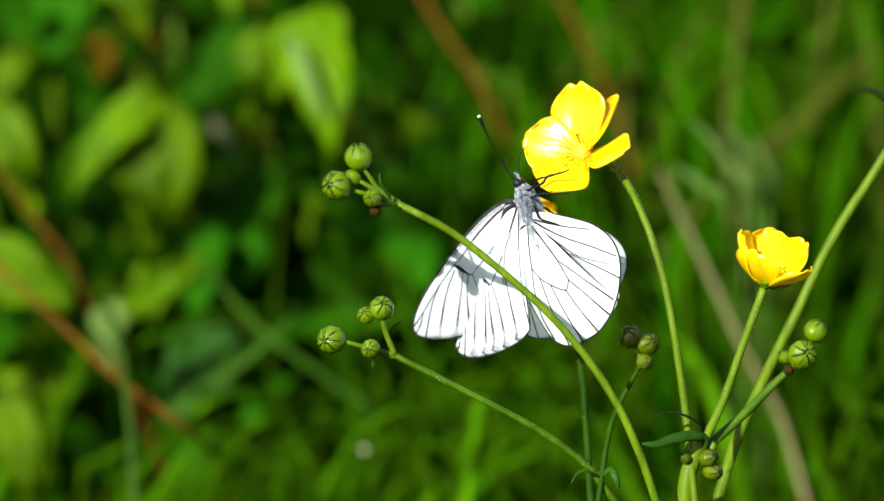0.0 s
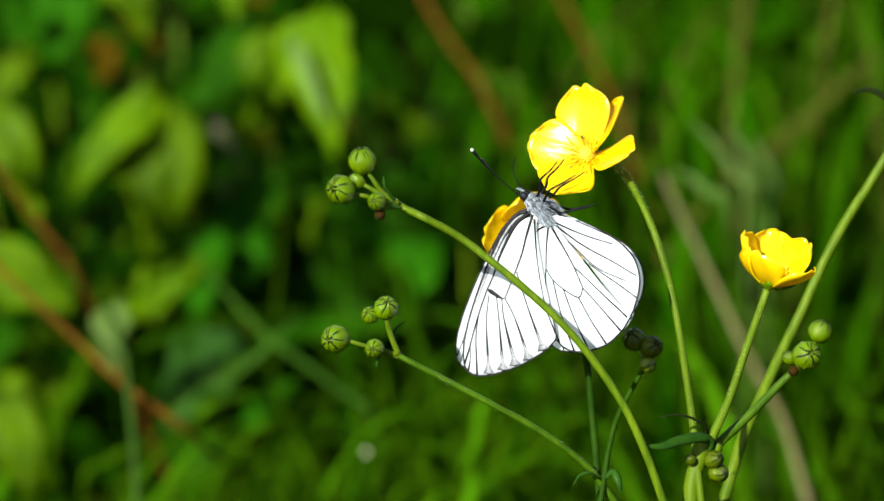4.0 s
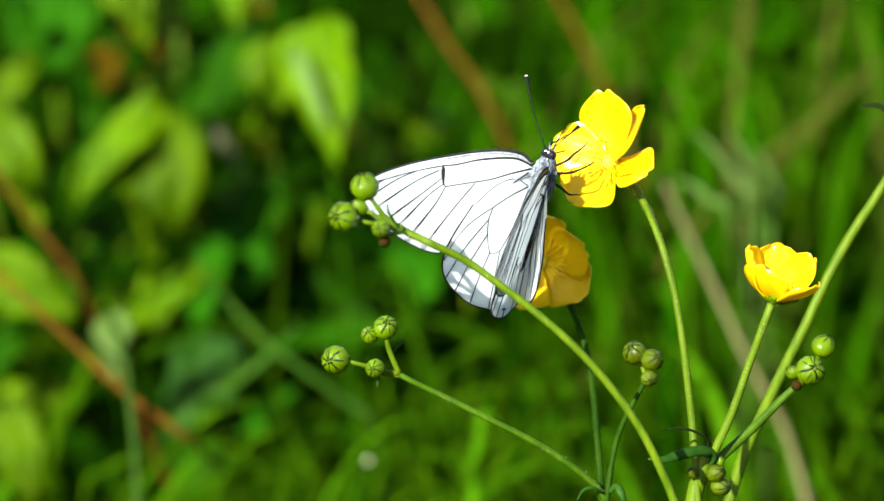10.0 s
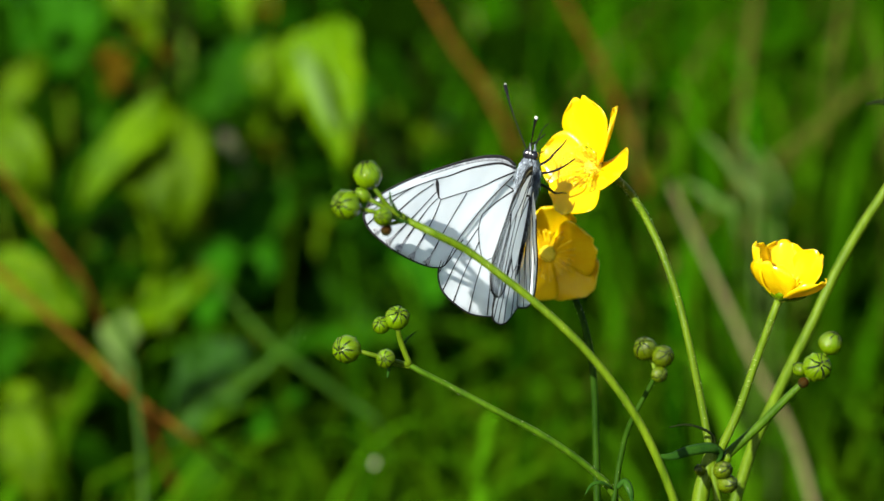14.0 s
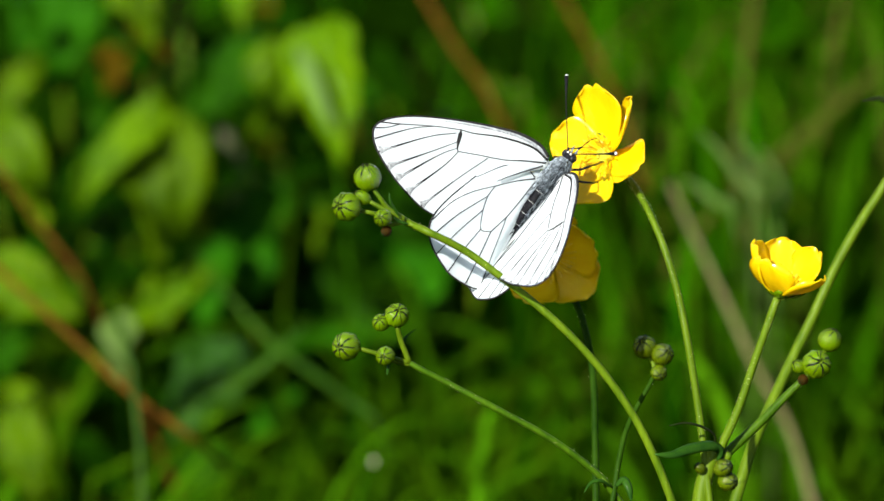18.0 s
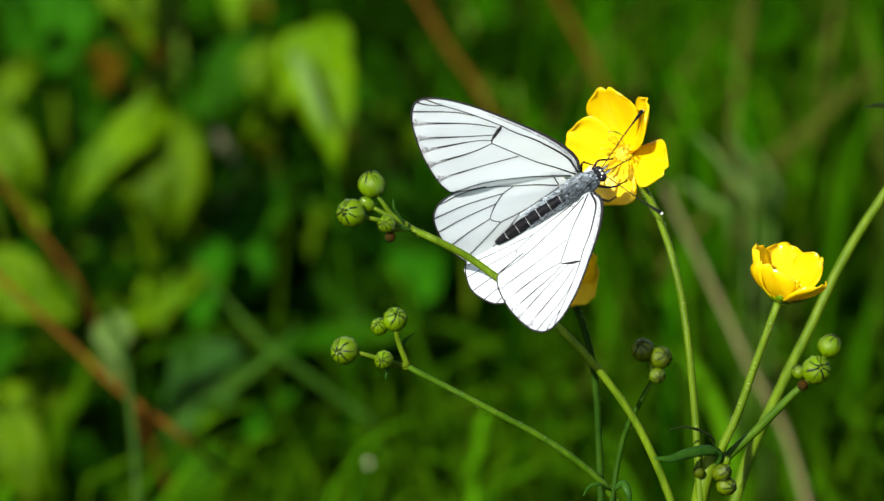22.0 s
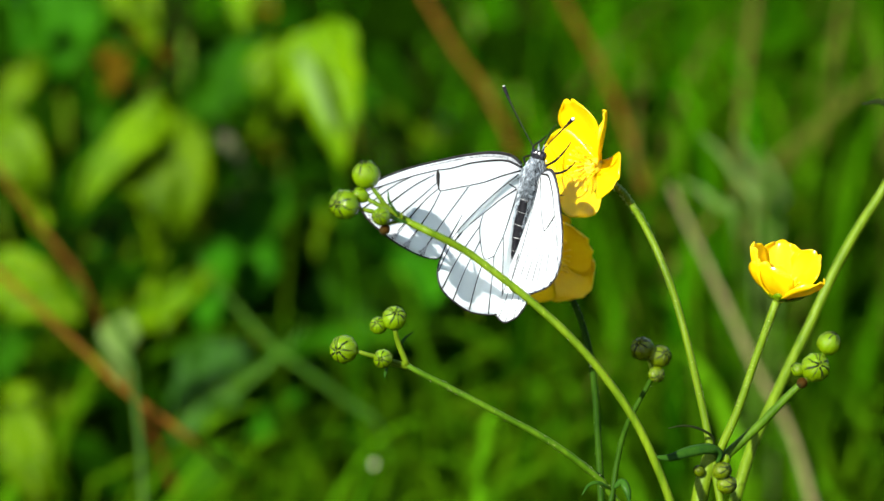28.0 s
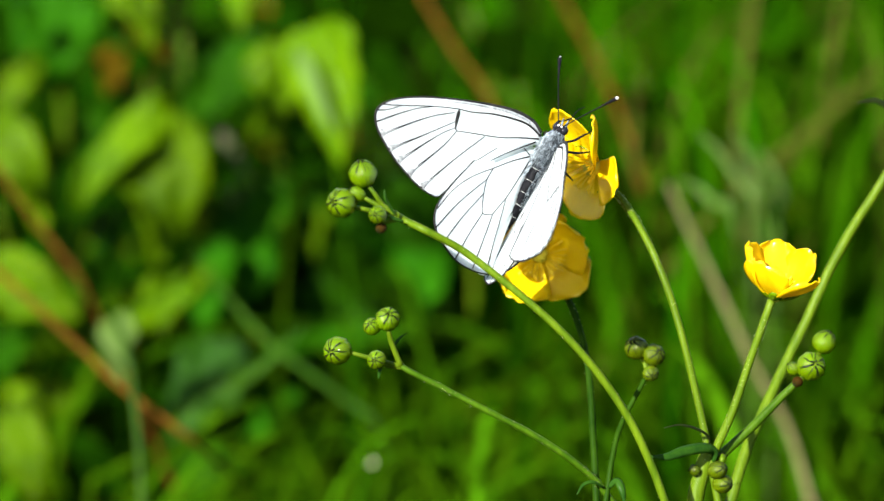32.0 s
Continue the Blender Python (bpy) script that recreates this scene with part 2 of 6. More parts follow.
# ---- ground and meadow ----
bm = bmesh.new()
rng = random.Random(5)
edge = [-300, -80, -20, -6] + [-2 + 0.1 * i for i in range(41)] + [6, 20, 80, 300]
rows = [[bm.verts.new((x, y + 1.6, 0.02 * noise.noise(Vector((x * 2, y * 2, 0))) + 0.006 * noise.noise(Vector((x * 14, y * 14, 3))) if abs(x) < 3 and abs(y) < 3 else 0)) for x in edge] for y in edge]
for a, b in zip(rows, rows[1:]):
    for i in range(len(edge) - 1):
        bm.faces.new((a[i], a[i + 1], b[i + 1], b[i]))
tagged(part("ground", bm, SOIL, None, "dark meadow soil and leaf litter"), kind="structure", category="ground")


def blade(verts, faces, x, y, height, width, lean, way, turn, curl):
    """One grass blade: a folded, bent and tapered strip."""
    base = len(verts)
    c, s = math.cos(turn), math.sin(turn)
    lc, ls = math.cos(way), math.sin(way)
    for i in range(7):
        f = i / 6
        w = width * (1 - f ** 2.2) * (0.7 + 0.3 * min(1, f * 4)) / 2 + 0.0001
        out = lean * f ** curl
        z = height * (f - 0.25 * lean / max(height, 0.01) * f ** 3)
        px, py = x + out * lc, y + out * ls
        verts += [(px - w * c, py - w * s, z), (px + 0.25 * w * s, py - 0.25 * w * c, z - 0.2 * w), (px + w * c, py + w * s, z)]
        if i:
            k = base + 3 * i
            faces += [(k - 3, k - 2, k + 1, k), (k - 2, k - 1, k + 2, k + 1)]


def meadow(name, count, seed, xr, yr, hr, wr, label, material, bare=0.0):
    rng = random.Random(seed)
    verts, faces = [], []
    for _ in range(count):
        y = yr[0] + (yr[1] - yr[0]) * rng.random() ** 1.2
        x = rng.uniform(*xr) * (0.10 + 0.17 * y)
        h = rng.uniform(*hr)
        if rng.random() < (0.9 if x < 0.02 * y else 0.62) * bare:
            continue
        blade(verts, faces, x, y, h, rng.uniform(*wr), h * rng.uniform(0.1, 0.75), rng.uniform(0, math.tau), rng.gauss(0, 0.8), rng.uniform(1.4, 2.6))
    data = bpy.data.meshes.new(name)
    data.from_pydata(verts, [], faces)
    data.materials.append(material)
    data.polygons.foreach_set("use_smooth", [True] * len(data.polygons))
    return tagged(new(name, data), label, "grass", kind="stuff")


def standing(name, count, seed, ur, vr, dr, wr, label, material, arch=0.5):
    """Blades that rise from the ground and arch over to tips spread through a region of the eye's space."""
    rng = random.Random(seed)
    verts, faces = [], []
    for _ in range(count):
        d = rng.uniform(*dr)
        tip = EYE @ at(rng.uniform(*ur), rng.uniform(*vr), d)
        if tip.z < 0.03:
            continue
        way, reach = rng.uniform(0, math.tau), tip.z * rng.uniform(0.05, arch)
        foot = Vector((tip.x - reach * math.cos(way), max(tip.y - 0.6 * reach * math.sin(way), 0.86), 0))
        knee = foot * 0.75 + tip * 0.25
        knee.z = tip.z * rng.uniform(0.85, 1.35)
        width, turn = rng.uniform(*wr), rng.gauss(0, 0.9)
        c, q = math.cos(turn), math.sin(turn)
        base = len(verts)
        for i in range(13):
            f = i / 12
            p = foot * (1 - f) ** 2 + knee * 2 * f * (1 - f) + tip * f * f
            w = width * (1 - f ** 2.6) / 2 + 0.00015
            verts += [(p.x - w * c, p.y - w * q, p.z), (p.x + 0.25 * w * q, p.y - 0.25 * w * c, p.z - 0.25 * w), (p.x + w * c, p.y + w * q, p.z)]
            if i:
                k = base + 3 * i
                faces += [(k - 3, k - 2, k + 1, k), (k - 2, k - 1, k + 2, k + 1)]
    data = bpy.data.meshes.new(name)
    data.from_pydata(verts, [], faces)
    data.materials.append(material)
    data.polygons.foreach_set("use_smooth", [True] * len(data.polygons))
    return tagged(new(name, data), label, "grass", kind="stuff")


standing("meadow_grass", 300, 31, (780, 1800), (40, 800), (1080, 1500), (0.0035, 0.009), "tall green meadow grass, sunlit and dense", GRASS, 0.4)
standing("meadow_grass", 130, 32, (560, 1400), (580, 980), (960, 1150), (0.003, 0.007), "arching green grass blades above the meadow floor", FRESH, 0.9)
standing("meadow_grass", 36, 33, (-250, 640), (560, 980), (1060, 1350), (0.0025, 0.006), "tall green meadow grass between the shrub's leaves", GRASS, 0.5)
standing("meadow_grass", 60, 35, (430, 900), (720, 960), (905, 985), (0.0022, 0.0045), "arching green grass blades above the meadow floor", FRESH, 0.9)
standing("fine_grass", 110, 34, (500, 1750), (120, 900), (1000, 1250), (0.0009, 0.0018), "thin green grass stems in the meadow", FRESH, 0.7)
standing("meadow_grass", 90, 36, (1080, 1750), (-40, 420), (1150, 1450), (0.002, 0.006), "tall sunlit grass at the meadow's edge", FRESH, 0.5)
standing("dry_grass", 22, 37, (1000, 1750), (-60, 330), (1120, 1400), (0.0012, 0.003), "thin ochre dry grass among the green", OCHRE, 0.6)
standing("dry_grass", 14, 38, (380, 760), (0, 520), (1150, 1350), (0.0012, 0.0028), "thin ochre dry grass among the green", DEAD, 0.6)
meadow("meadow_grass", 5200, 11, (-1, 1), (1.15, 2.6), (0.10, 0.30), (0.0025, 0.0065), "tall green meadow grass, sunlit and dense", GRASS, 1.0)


def field(name, count, seed, xr, yr, hr, wr, label, material, open_to=0.0):
    """Grass spread evenly over a stretch of the meadow, but for a strip of half-width open_to."""
    rng = random.Random(seed)
    verts, faces = [], []
    for _ in range(count):
        x, y, h = rng.uniform(*xr), rng.uniform(*yr), rng.uniform(*hr)
        if open_to > abs(x) and y > -0.9:
            continue
        blade(verts, faces, x, y, h, rng.uniform(*wr), h * rng.uniform(0.1, 0.75), rng.uniform(0, math.tau), rng.gauss(0, 0.8), rng.uniform(1.4, 2.6))
    data = bpy.data.meshes.new(name)
    data.from_pydata(verts, [], faces)
    data.materials.append(material)
    data.polygons.foreach_set("use_smooth", [True] * len(data.polygons))
    return tagged(new(name, data), label, "grass", kind="stuff")


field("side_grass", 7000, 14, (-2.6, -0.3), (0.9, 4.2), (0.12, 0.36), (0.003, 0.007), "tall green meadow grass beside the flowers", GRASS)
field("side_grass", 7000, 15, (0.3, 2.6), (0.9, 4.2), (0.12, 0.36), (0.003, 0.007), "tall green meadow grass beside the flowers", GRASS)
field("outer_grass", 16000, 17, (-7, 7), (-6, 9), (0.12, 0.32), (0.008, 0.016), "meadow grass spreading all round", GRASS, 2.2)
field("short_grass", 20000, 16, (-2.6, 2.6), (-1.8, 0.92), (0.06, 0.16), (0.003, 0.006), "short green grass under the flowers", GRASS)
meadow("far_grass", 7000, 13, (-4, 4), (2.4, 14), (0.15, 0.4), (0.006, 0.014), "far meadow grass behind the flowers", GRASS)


def leaf_mesh(name, width, fold, droop, wave, seed, material, broad=0.72, curl=0.0):
    """A pointed oval leaf of length 1, folded along its midrib; broad moves its widest place toward the base, curl rolls its sides down."""
    rng = random.Random(seed)
    ph = rng.uniform(0, 6)

    def f(s, w):
        half = width / 2 * math.sin(math.pi * min(1, s ** broad)) ** 0.8 * (1 + (0.14 if w > 0 else -0.12) * math.sin(2.4 * s + ph)) + 0.004
        edge = 1 + (0.05 * math.sin(26 * s + ph) + 0.05 * math.sin(11 * s + 2 * ph)) * abs(w)
        x = w * half * edge
        lift = wave * (math.sin(7 * s + ph + 2 * w) * abs(w) + 0.35 * math.sin(14 * s + 3 * w + 2 * ph) * abs(w))
        return (x, s, abs(x) * fold - curl * x * x / width - droop * s * s + lift)
    bm = sheet(bmesh.new(), f, 18, 10, 0.006)
    data = bpy.data.meshes.new(name)
    bm.normal_update()
    bm.to_mesh(data)
    bm.free()
    data.materials.append(material)
    data.polygons.foreach_set("use_smooth", [True] * len(data.polygons))
    return data


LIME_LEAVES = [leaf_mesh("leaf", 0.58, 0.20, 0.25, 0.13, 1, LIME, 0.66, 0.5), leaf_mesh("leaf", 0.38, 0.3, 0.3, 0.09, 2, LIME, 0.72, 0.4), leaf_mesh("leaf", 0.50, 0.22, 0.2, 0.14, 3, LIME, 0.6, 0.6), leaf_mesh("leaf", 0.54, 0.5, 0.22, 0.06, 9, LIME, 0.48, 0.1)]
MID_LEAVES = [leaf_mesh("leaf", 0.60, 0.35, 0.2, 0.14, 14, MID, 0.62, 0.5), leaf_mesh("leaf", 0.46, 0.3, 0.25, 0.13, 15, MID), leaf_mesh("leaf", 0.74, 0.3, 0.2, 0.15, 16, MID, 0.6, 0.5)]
# first mesh: a pale strip added to stand for the sheen on a leaf
SHEEN_STRIP = leaf_mesh("leaf", 0.17, 0.3, 0.15, 0.03, 23, PALE_BLADE, 0.7, 0.5)
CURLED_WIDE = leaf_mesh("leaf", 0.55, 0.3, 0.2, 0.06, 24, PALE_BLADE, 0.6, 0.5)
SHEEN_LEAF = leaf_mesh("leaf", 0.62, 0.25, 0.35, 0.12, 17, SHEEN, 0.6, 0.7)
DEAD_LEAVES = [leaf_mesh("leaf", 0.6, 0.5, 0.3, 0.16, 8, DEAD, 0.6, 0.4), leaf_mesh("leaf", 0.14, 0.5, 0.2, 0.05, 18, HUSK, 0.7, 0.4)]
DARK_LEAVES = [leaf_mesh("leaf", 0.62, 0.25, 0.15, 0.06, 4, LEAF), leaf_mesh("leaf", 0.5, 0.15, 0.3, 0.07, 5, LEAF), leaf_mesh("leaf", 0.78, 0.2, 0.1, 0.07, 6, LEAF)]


def laid(base, tip, toward, size=None):
    """A leaf's pose from its base to its tip, its upper face turned toward a direction."""
    y = (tip - base)
    n = y.length if size is None else size
    y.normalize()
    z = (Vector(toward) - y * y.dot(Vector(toward))).normalized()
    x = y.cross(z)
    m = Matrix((x, y, z)).transposed().to_4x4()
    return Matrix.Translation(base) @ m @ Matrix.Diagonal((n, n, n, 1))


shrub = thing("leafy_shrub", ground_at(-0.12, 0.92), "low shrub, leaves painted from sunlit lime to shaded green, out of focus", "shrub")
shrub_root = Vector((shrub["origin_x"], shrub["origin_y"], shrub["origin_z"]))


def shrub_leaf(data, u0, v0, u1, v1, d, toward):
    """One leaf of the shrub on its twig, from its base to its tip."""
    i = len(shrub.children) // 2
    base, tip = at(u0, v0, d + 140) - shrub_root, at(u1, v1, d + 126) - shrub_root
    foot = ground_at(-0.28 + 0.013 * i, 1.05 + 0.012 * (i % 5)) - shrub_root
    mid = base * 0.55 + foot * 0.45 + Vector((0.01, 0.0, -0.05))
    part("twig", tube(bmesh.new(), [foot, mid, base], [0.0012, 0.001, 0.0007], 6), LEAF, shrub)
    piece("leaf", data, shrub, spot=laid(base, tip, toward, (tip - base).length * 0.98))


# leaves in the lit green, with sun put into its colour
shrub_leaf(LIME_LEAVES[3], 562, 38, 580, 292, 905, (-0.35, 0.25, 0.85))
# pale strip laid over the leaf above as its bright sheen
shrub_leaf(SHEEN_STRIP, 522, 85, 574, 225, 898, (-0.30, 0.2, 0.9))
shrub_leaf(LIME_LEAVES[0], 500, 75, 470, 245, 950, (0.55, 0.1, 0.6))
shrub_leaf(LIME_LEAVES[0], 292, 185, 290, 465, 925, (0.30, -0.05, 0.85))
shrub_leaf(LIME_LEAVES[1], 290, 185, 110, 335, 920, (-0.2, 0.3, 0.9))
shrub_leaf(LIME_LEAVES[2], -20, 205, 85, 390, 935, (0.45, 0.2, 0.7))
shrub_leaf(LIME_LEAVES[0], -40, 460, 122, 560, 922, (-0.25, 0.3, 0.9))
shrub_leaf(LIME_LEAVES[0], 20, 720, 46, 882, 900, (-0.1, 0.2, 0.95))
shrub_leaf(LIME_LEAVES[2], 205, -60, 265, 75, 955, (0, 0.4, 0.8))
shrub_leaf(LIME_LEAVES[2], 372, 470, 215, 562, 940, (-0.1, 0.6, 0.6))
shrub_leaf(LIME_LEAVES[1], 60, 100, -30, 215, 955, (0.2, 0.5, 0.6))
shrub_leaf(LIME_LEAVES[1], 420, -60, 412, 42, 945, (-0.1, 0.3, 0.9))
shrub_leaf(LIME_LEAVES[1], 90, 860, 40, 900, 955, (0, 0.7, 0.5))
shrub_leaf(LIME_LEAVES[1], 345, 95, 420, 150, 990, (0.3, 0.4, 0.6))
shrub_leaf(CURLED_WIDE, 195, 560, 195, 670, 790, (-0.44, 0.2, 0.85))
# leaves in the mid green, with half shade put into its colour
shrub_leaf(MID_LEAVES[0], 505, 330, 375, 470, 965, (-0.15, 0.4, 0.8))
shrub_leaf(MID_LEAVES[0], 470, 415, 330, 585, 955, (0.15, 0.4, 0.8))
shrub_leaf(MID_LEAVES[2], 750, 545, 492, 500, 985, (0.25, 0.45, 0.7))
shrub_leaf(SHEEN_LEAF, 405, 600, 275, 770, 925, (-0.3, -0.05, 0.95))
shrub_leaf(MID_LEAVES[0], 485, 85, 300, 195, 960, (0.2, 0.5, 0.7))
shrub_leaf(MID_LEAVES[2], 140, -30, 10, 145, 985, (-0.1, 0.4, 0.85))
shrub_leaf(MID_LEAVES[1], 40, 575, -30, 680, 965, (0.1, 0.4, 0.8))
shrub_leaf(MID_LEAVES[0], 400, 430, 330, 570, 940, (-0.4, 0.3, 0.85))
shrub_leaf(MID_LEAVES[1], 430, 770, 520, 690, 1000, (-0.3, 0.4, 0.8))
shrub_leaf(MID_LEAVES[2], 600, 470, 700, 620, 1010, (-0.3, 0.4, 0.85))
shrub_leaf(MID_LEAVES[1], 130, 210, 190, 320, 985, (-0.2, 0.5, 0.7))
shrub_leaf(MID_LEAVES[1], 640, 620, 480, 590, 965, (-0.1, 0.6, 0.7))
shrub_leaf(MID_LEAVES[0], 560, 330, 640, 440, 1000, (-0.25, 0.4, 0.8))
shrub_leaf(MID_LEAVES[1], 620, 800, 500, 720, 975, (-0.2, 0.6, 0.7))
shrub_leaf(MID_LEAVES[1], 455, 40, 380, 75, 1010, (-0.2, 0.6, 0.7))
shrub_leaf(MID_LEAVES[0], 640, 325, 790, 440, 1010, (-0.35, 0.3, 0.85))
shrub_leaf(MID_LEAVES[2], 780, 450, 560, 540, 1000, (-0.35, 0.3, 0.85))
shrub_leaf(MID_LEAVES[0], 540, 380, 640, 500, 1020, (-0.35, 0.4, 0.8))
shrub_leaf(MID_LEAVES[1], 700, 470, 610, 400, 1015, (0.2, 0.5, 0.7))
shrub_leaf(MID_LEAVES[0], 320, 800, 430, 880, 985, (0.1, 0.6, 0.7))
# dead leaves, and leaves with shade put into their dark green
shrub_leaf(DEAD_LEAVES[0], 200, 80, 180, 150, 970, (0, 0.4, 0.8))
shrub_leaf(DEAD_LEAVES[0], 255, 50, 260, 135, 975, (0.5, 0.5, 0.5))
shrub_leaf(DEAD_LEAVES[0], 300, 175, 270, 215, 1000, (0, 0.4, 0.8))
shrub_leaf(DEAD_LEAVES[1], 375, 215, 432, 320, 965, (-0.2, 0.3, 0.9))
shrub_leaf(DEAD_LEAVES[0], 440, 20, 500, 70, 1060, (0.3, 0.5, 0.6))
shrub_leaf(DEAD_LEAVES[0], 470, 220, 445, 285, 1060, (0.3, 0.5, 0.6))
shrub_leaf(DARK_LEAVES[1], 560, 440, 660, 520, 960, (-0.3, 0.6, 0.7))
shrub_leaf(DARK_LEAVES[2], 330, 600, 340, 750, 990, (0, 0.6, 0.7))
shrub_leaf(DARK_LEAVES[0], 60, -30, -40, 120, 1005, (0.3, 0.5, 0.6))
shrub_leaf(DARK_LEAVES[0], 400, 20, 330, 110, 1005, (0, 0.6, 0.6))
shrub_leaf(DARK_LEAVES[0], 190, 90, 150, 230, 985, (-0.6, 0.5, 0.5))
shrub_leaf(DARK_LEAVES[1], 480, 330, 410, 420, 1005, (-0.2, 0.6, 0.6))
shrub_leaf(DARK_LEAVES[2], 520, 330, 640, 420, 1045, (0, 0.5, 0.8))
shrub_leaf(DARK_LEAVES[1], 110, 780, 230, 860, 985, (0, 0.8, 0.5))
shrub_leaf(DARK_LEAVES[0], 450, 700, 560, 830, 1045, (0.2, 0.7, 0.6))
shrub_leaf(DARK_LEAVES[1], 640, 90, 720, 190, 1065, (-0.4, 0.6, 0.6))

# small leafy sprigs among the large leaves, in the painted lit to shaded greens
rng = random.Random(77)
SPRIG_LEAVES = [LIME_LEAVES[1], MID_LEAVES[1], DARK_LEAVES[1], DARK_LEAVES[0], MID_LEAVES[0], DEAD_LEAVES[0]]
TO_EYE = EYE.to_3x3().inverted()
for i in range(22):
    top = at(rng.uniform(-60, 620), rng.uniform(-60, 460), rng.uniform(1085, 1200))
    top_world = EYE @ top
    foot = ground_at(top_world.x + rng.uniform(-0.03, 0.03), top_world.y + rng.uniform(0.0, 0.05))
    sprig = thing("leafy_sprig", foot, "thin sprig in the bank, its small green leaves painted lit to shaded", "herb", "sprigs in the bank")
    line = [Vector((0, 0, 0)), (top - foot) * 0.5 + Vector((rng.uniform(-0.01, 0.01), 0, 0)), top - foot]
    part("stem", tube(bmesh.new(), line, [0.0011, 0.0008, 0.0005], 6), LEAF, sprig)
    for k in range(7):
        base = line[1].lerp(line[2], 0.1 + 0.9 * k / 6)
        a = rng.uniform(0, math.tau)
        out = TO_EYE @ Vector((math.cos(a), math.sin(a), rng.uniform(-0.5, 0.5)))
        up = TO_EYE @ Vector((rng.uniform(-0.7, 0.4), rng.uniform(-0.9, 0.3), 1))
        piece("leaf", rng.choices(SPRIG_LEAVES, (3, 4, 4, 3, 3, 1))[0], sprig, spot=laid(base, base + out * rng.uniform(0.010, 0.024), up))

# further broad-leaved plants deeper in the bank, their shade put into the leaf green
rng = random.Random(21)
for i in range(44):
    side = i % 3
    u = rng.uniform(-150, 760) if side else rng.uniform(760, 1700)
    d = rng.uniform(1120, 1450)
    foot_world = EYE @ at(u, 444, d)
    foot = ground_at(foot_world.x, foot_world.y)
    herb = thing("broadleaf_herb", foot, "dark green broad-leaved herb in the bank, shade painted into its leaves", "herb", "herbs in the bank")
    h = rng.uniform(0.10, 0.27)
    up = EYE.to_3x3().inverted() @ Vector((rng.uniform(-0.2, 0.2), rng.uniform(-0.2, 0.2), 1))
    part("stem", tube(bmesh.new(), [Vector((0, 0, 0)), up * h * 0.5 + Vector((0.01, 0, 0)), up * h], [0.002, 0.0016, 0.001], 6), STEM, herb)
    for k in range(rng.randint(5, 8)):
        f = 0.35 + 0.65 * k / 7
        a = rng.uniform(0, math.tau)
        flat = EYE.to_3x3().inverted() @ Vector((math.cos(a), math.sin(a), rng.uniform(-0.3, 0.5)))
        base = up * h * f
        sun_side = EYE.to_3x3().inverted() @ Vector((rng.uniform(-0.4, 0.4), rng.uniform(-0.6, 0.2), 1))
        size = rng.uniform(0.03, 0.06)
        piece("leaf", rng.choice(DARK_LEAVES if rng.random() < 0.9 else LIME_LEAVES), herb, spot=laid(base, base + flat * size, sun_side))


def dry_stalk(points, radius, material, label):
    """A bent dead stalk through places of the eye's space, down to the ground."""
    pts = [at(*p) for p in points]
    last = EYE @ pts[-1]
    before = EYE @ pts[-2]
    run = last - before
    drop = last.z / max(0.25, -run.normalized().z) if run.z < 0 else last.z
    foot_w = last + Vector((run.normalized().x, run.normalized().y, 0)) * min(drop, 0.15)
    foot = ground_at(foot_w.x, foot_w.y, -0.004)
    ob = thing("dry_stalk", foot, label, "stalk", "dry stalks")
    line = [p - foot for p in pts] + rooted(pts[-2] - foot, pts[-1] - foot, Vector((0, 0, 0)))
    part("stem", tube(bmesh.new(), line, [radius * 0.75, radius * 0.9, radius, radius], 8), material, ob)
    return ob


RED = "reddish brown dead stalk leaning through the grass"
TAN = "pale straw-coloured dead stalk among the grass"
dry_stalk([(-60, 430, 900), (0, 492, 896), (140, 622, 892), (210, 690, 888), (345, 790, 890), (400, 845, 960), (440, 900, 1010)], 0.0010, BROWN, RED)
dry_stalk([(-40, 260, 960), (0, 320, 958), (60, 400, 956), (130, 490, 952), (170, 570, 960)], 0.0008, BROWN, RED)
dry_stalk([(700, -70, 1110), (745, 0, 1105), (800, 90, 1100), (850, 160, 1098), (905, 270, 1094), (930, 320, 1120)], 0.0012, BROWN, RED)
dry_stalk([(965, -60, 1150), (990, 0, 1148), (1040, 90, 1144), (1090, 200, 1140), (1150, 380, 1134), (1175, 440, 1150)], 0.0013, BROWN, RED)
dry_stalk([(1180, 330, 1000), (1205, 385, 990), (1260, 500, 955), (1330, 650, 950), (1390, 760, 946), (1430, 888, 942)], 0.0012, STRAW, TAN)
dry_stalk([(1345, -60, 1200), (1330, 0, 1198), (1318, 90, 1195), (1308, 160, 1192), (1304, 200, 1190)], 0.0013, OCHRE, TAN)
dry_stalk([(1490, -40, 1200), (1475, 60, 1198), (1462, 140, 1196), (1450, 220, 1194)], 0.0010, OCHRE, TAN)
dry_stalk([(1560, 110, 1150), (1480, 190, 1146), (1400, 250, 1142), (1340, 300, 1138)], 0.0010, OCHRE, TAN)
dry_stalk([(195, 560, 880), (222, 640, 878), (232, 720, 876), (240, 800, 874), (246, 900, 872)], 0.0012, GREYISH, "pale green upright stem, out of focus")


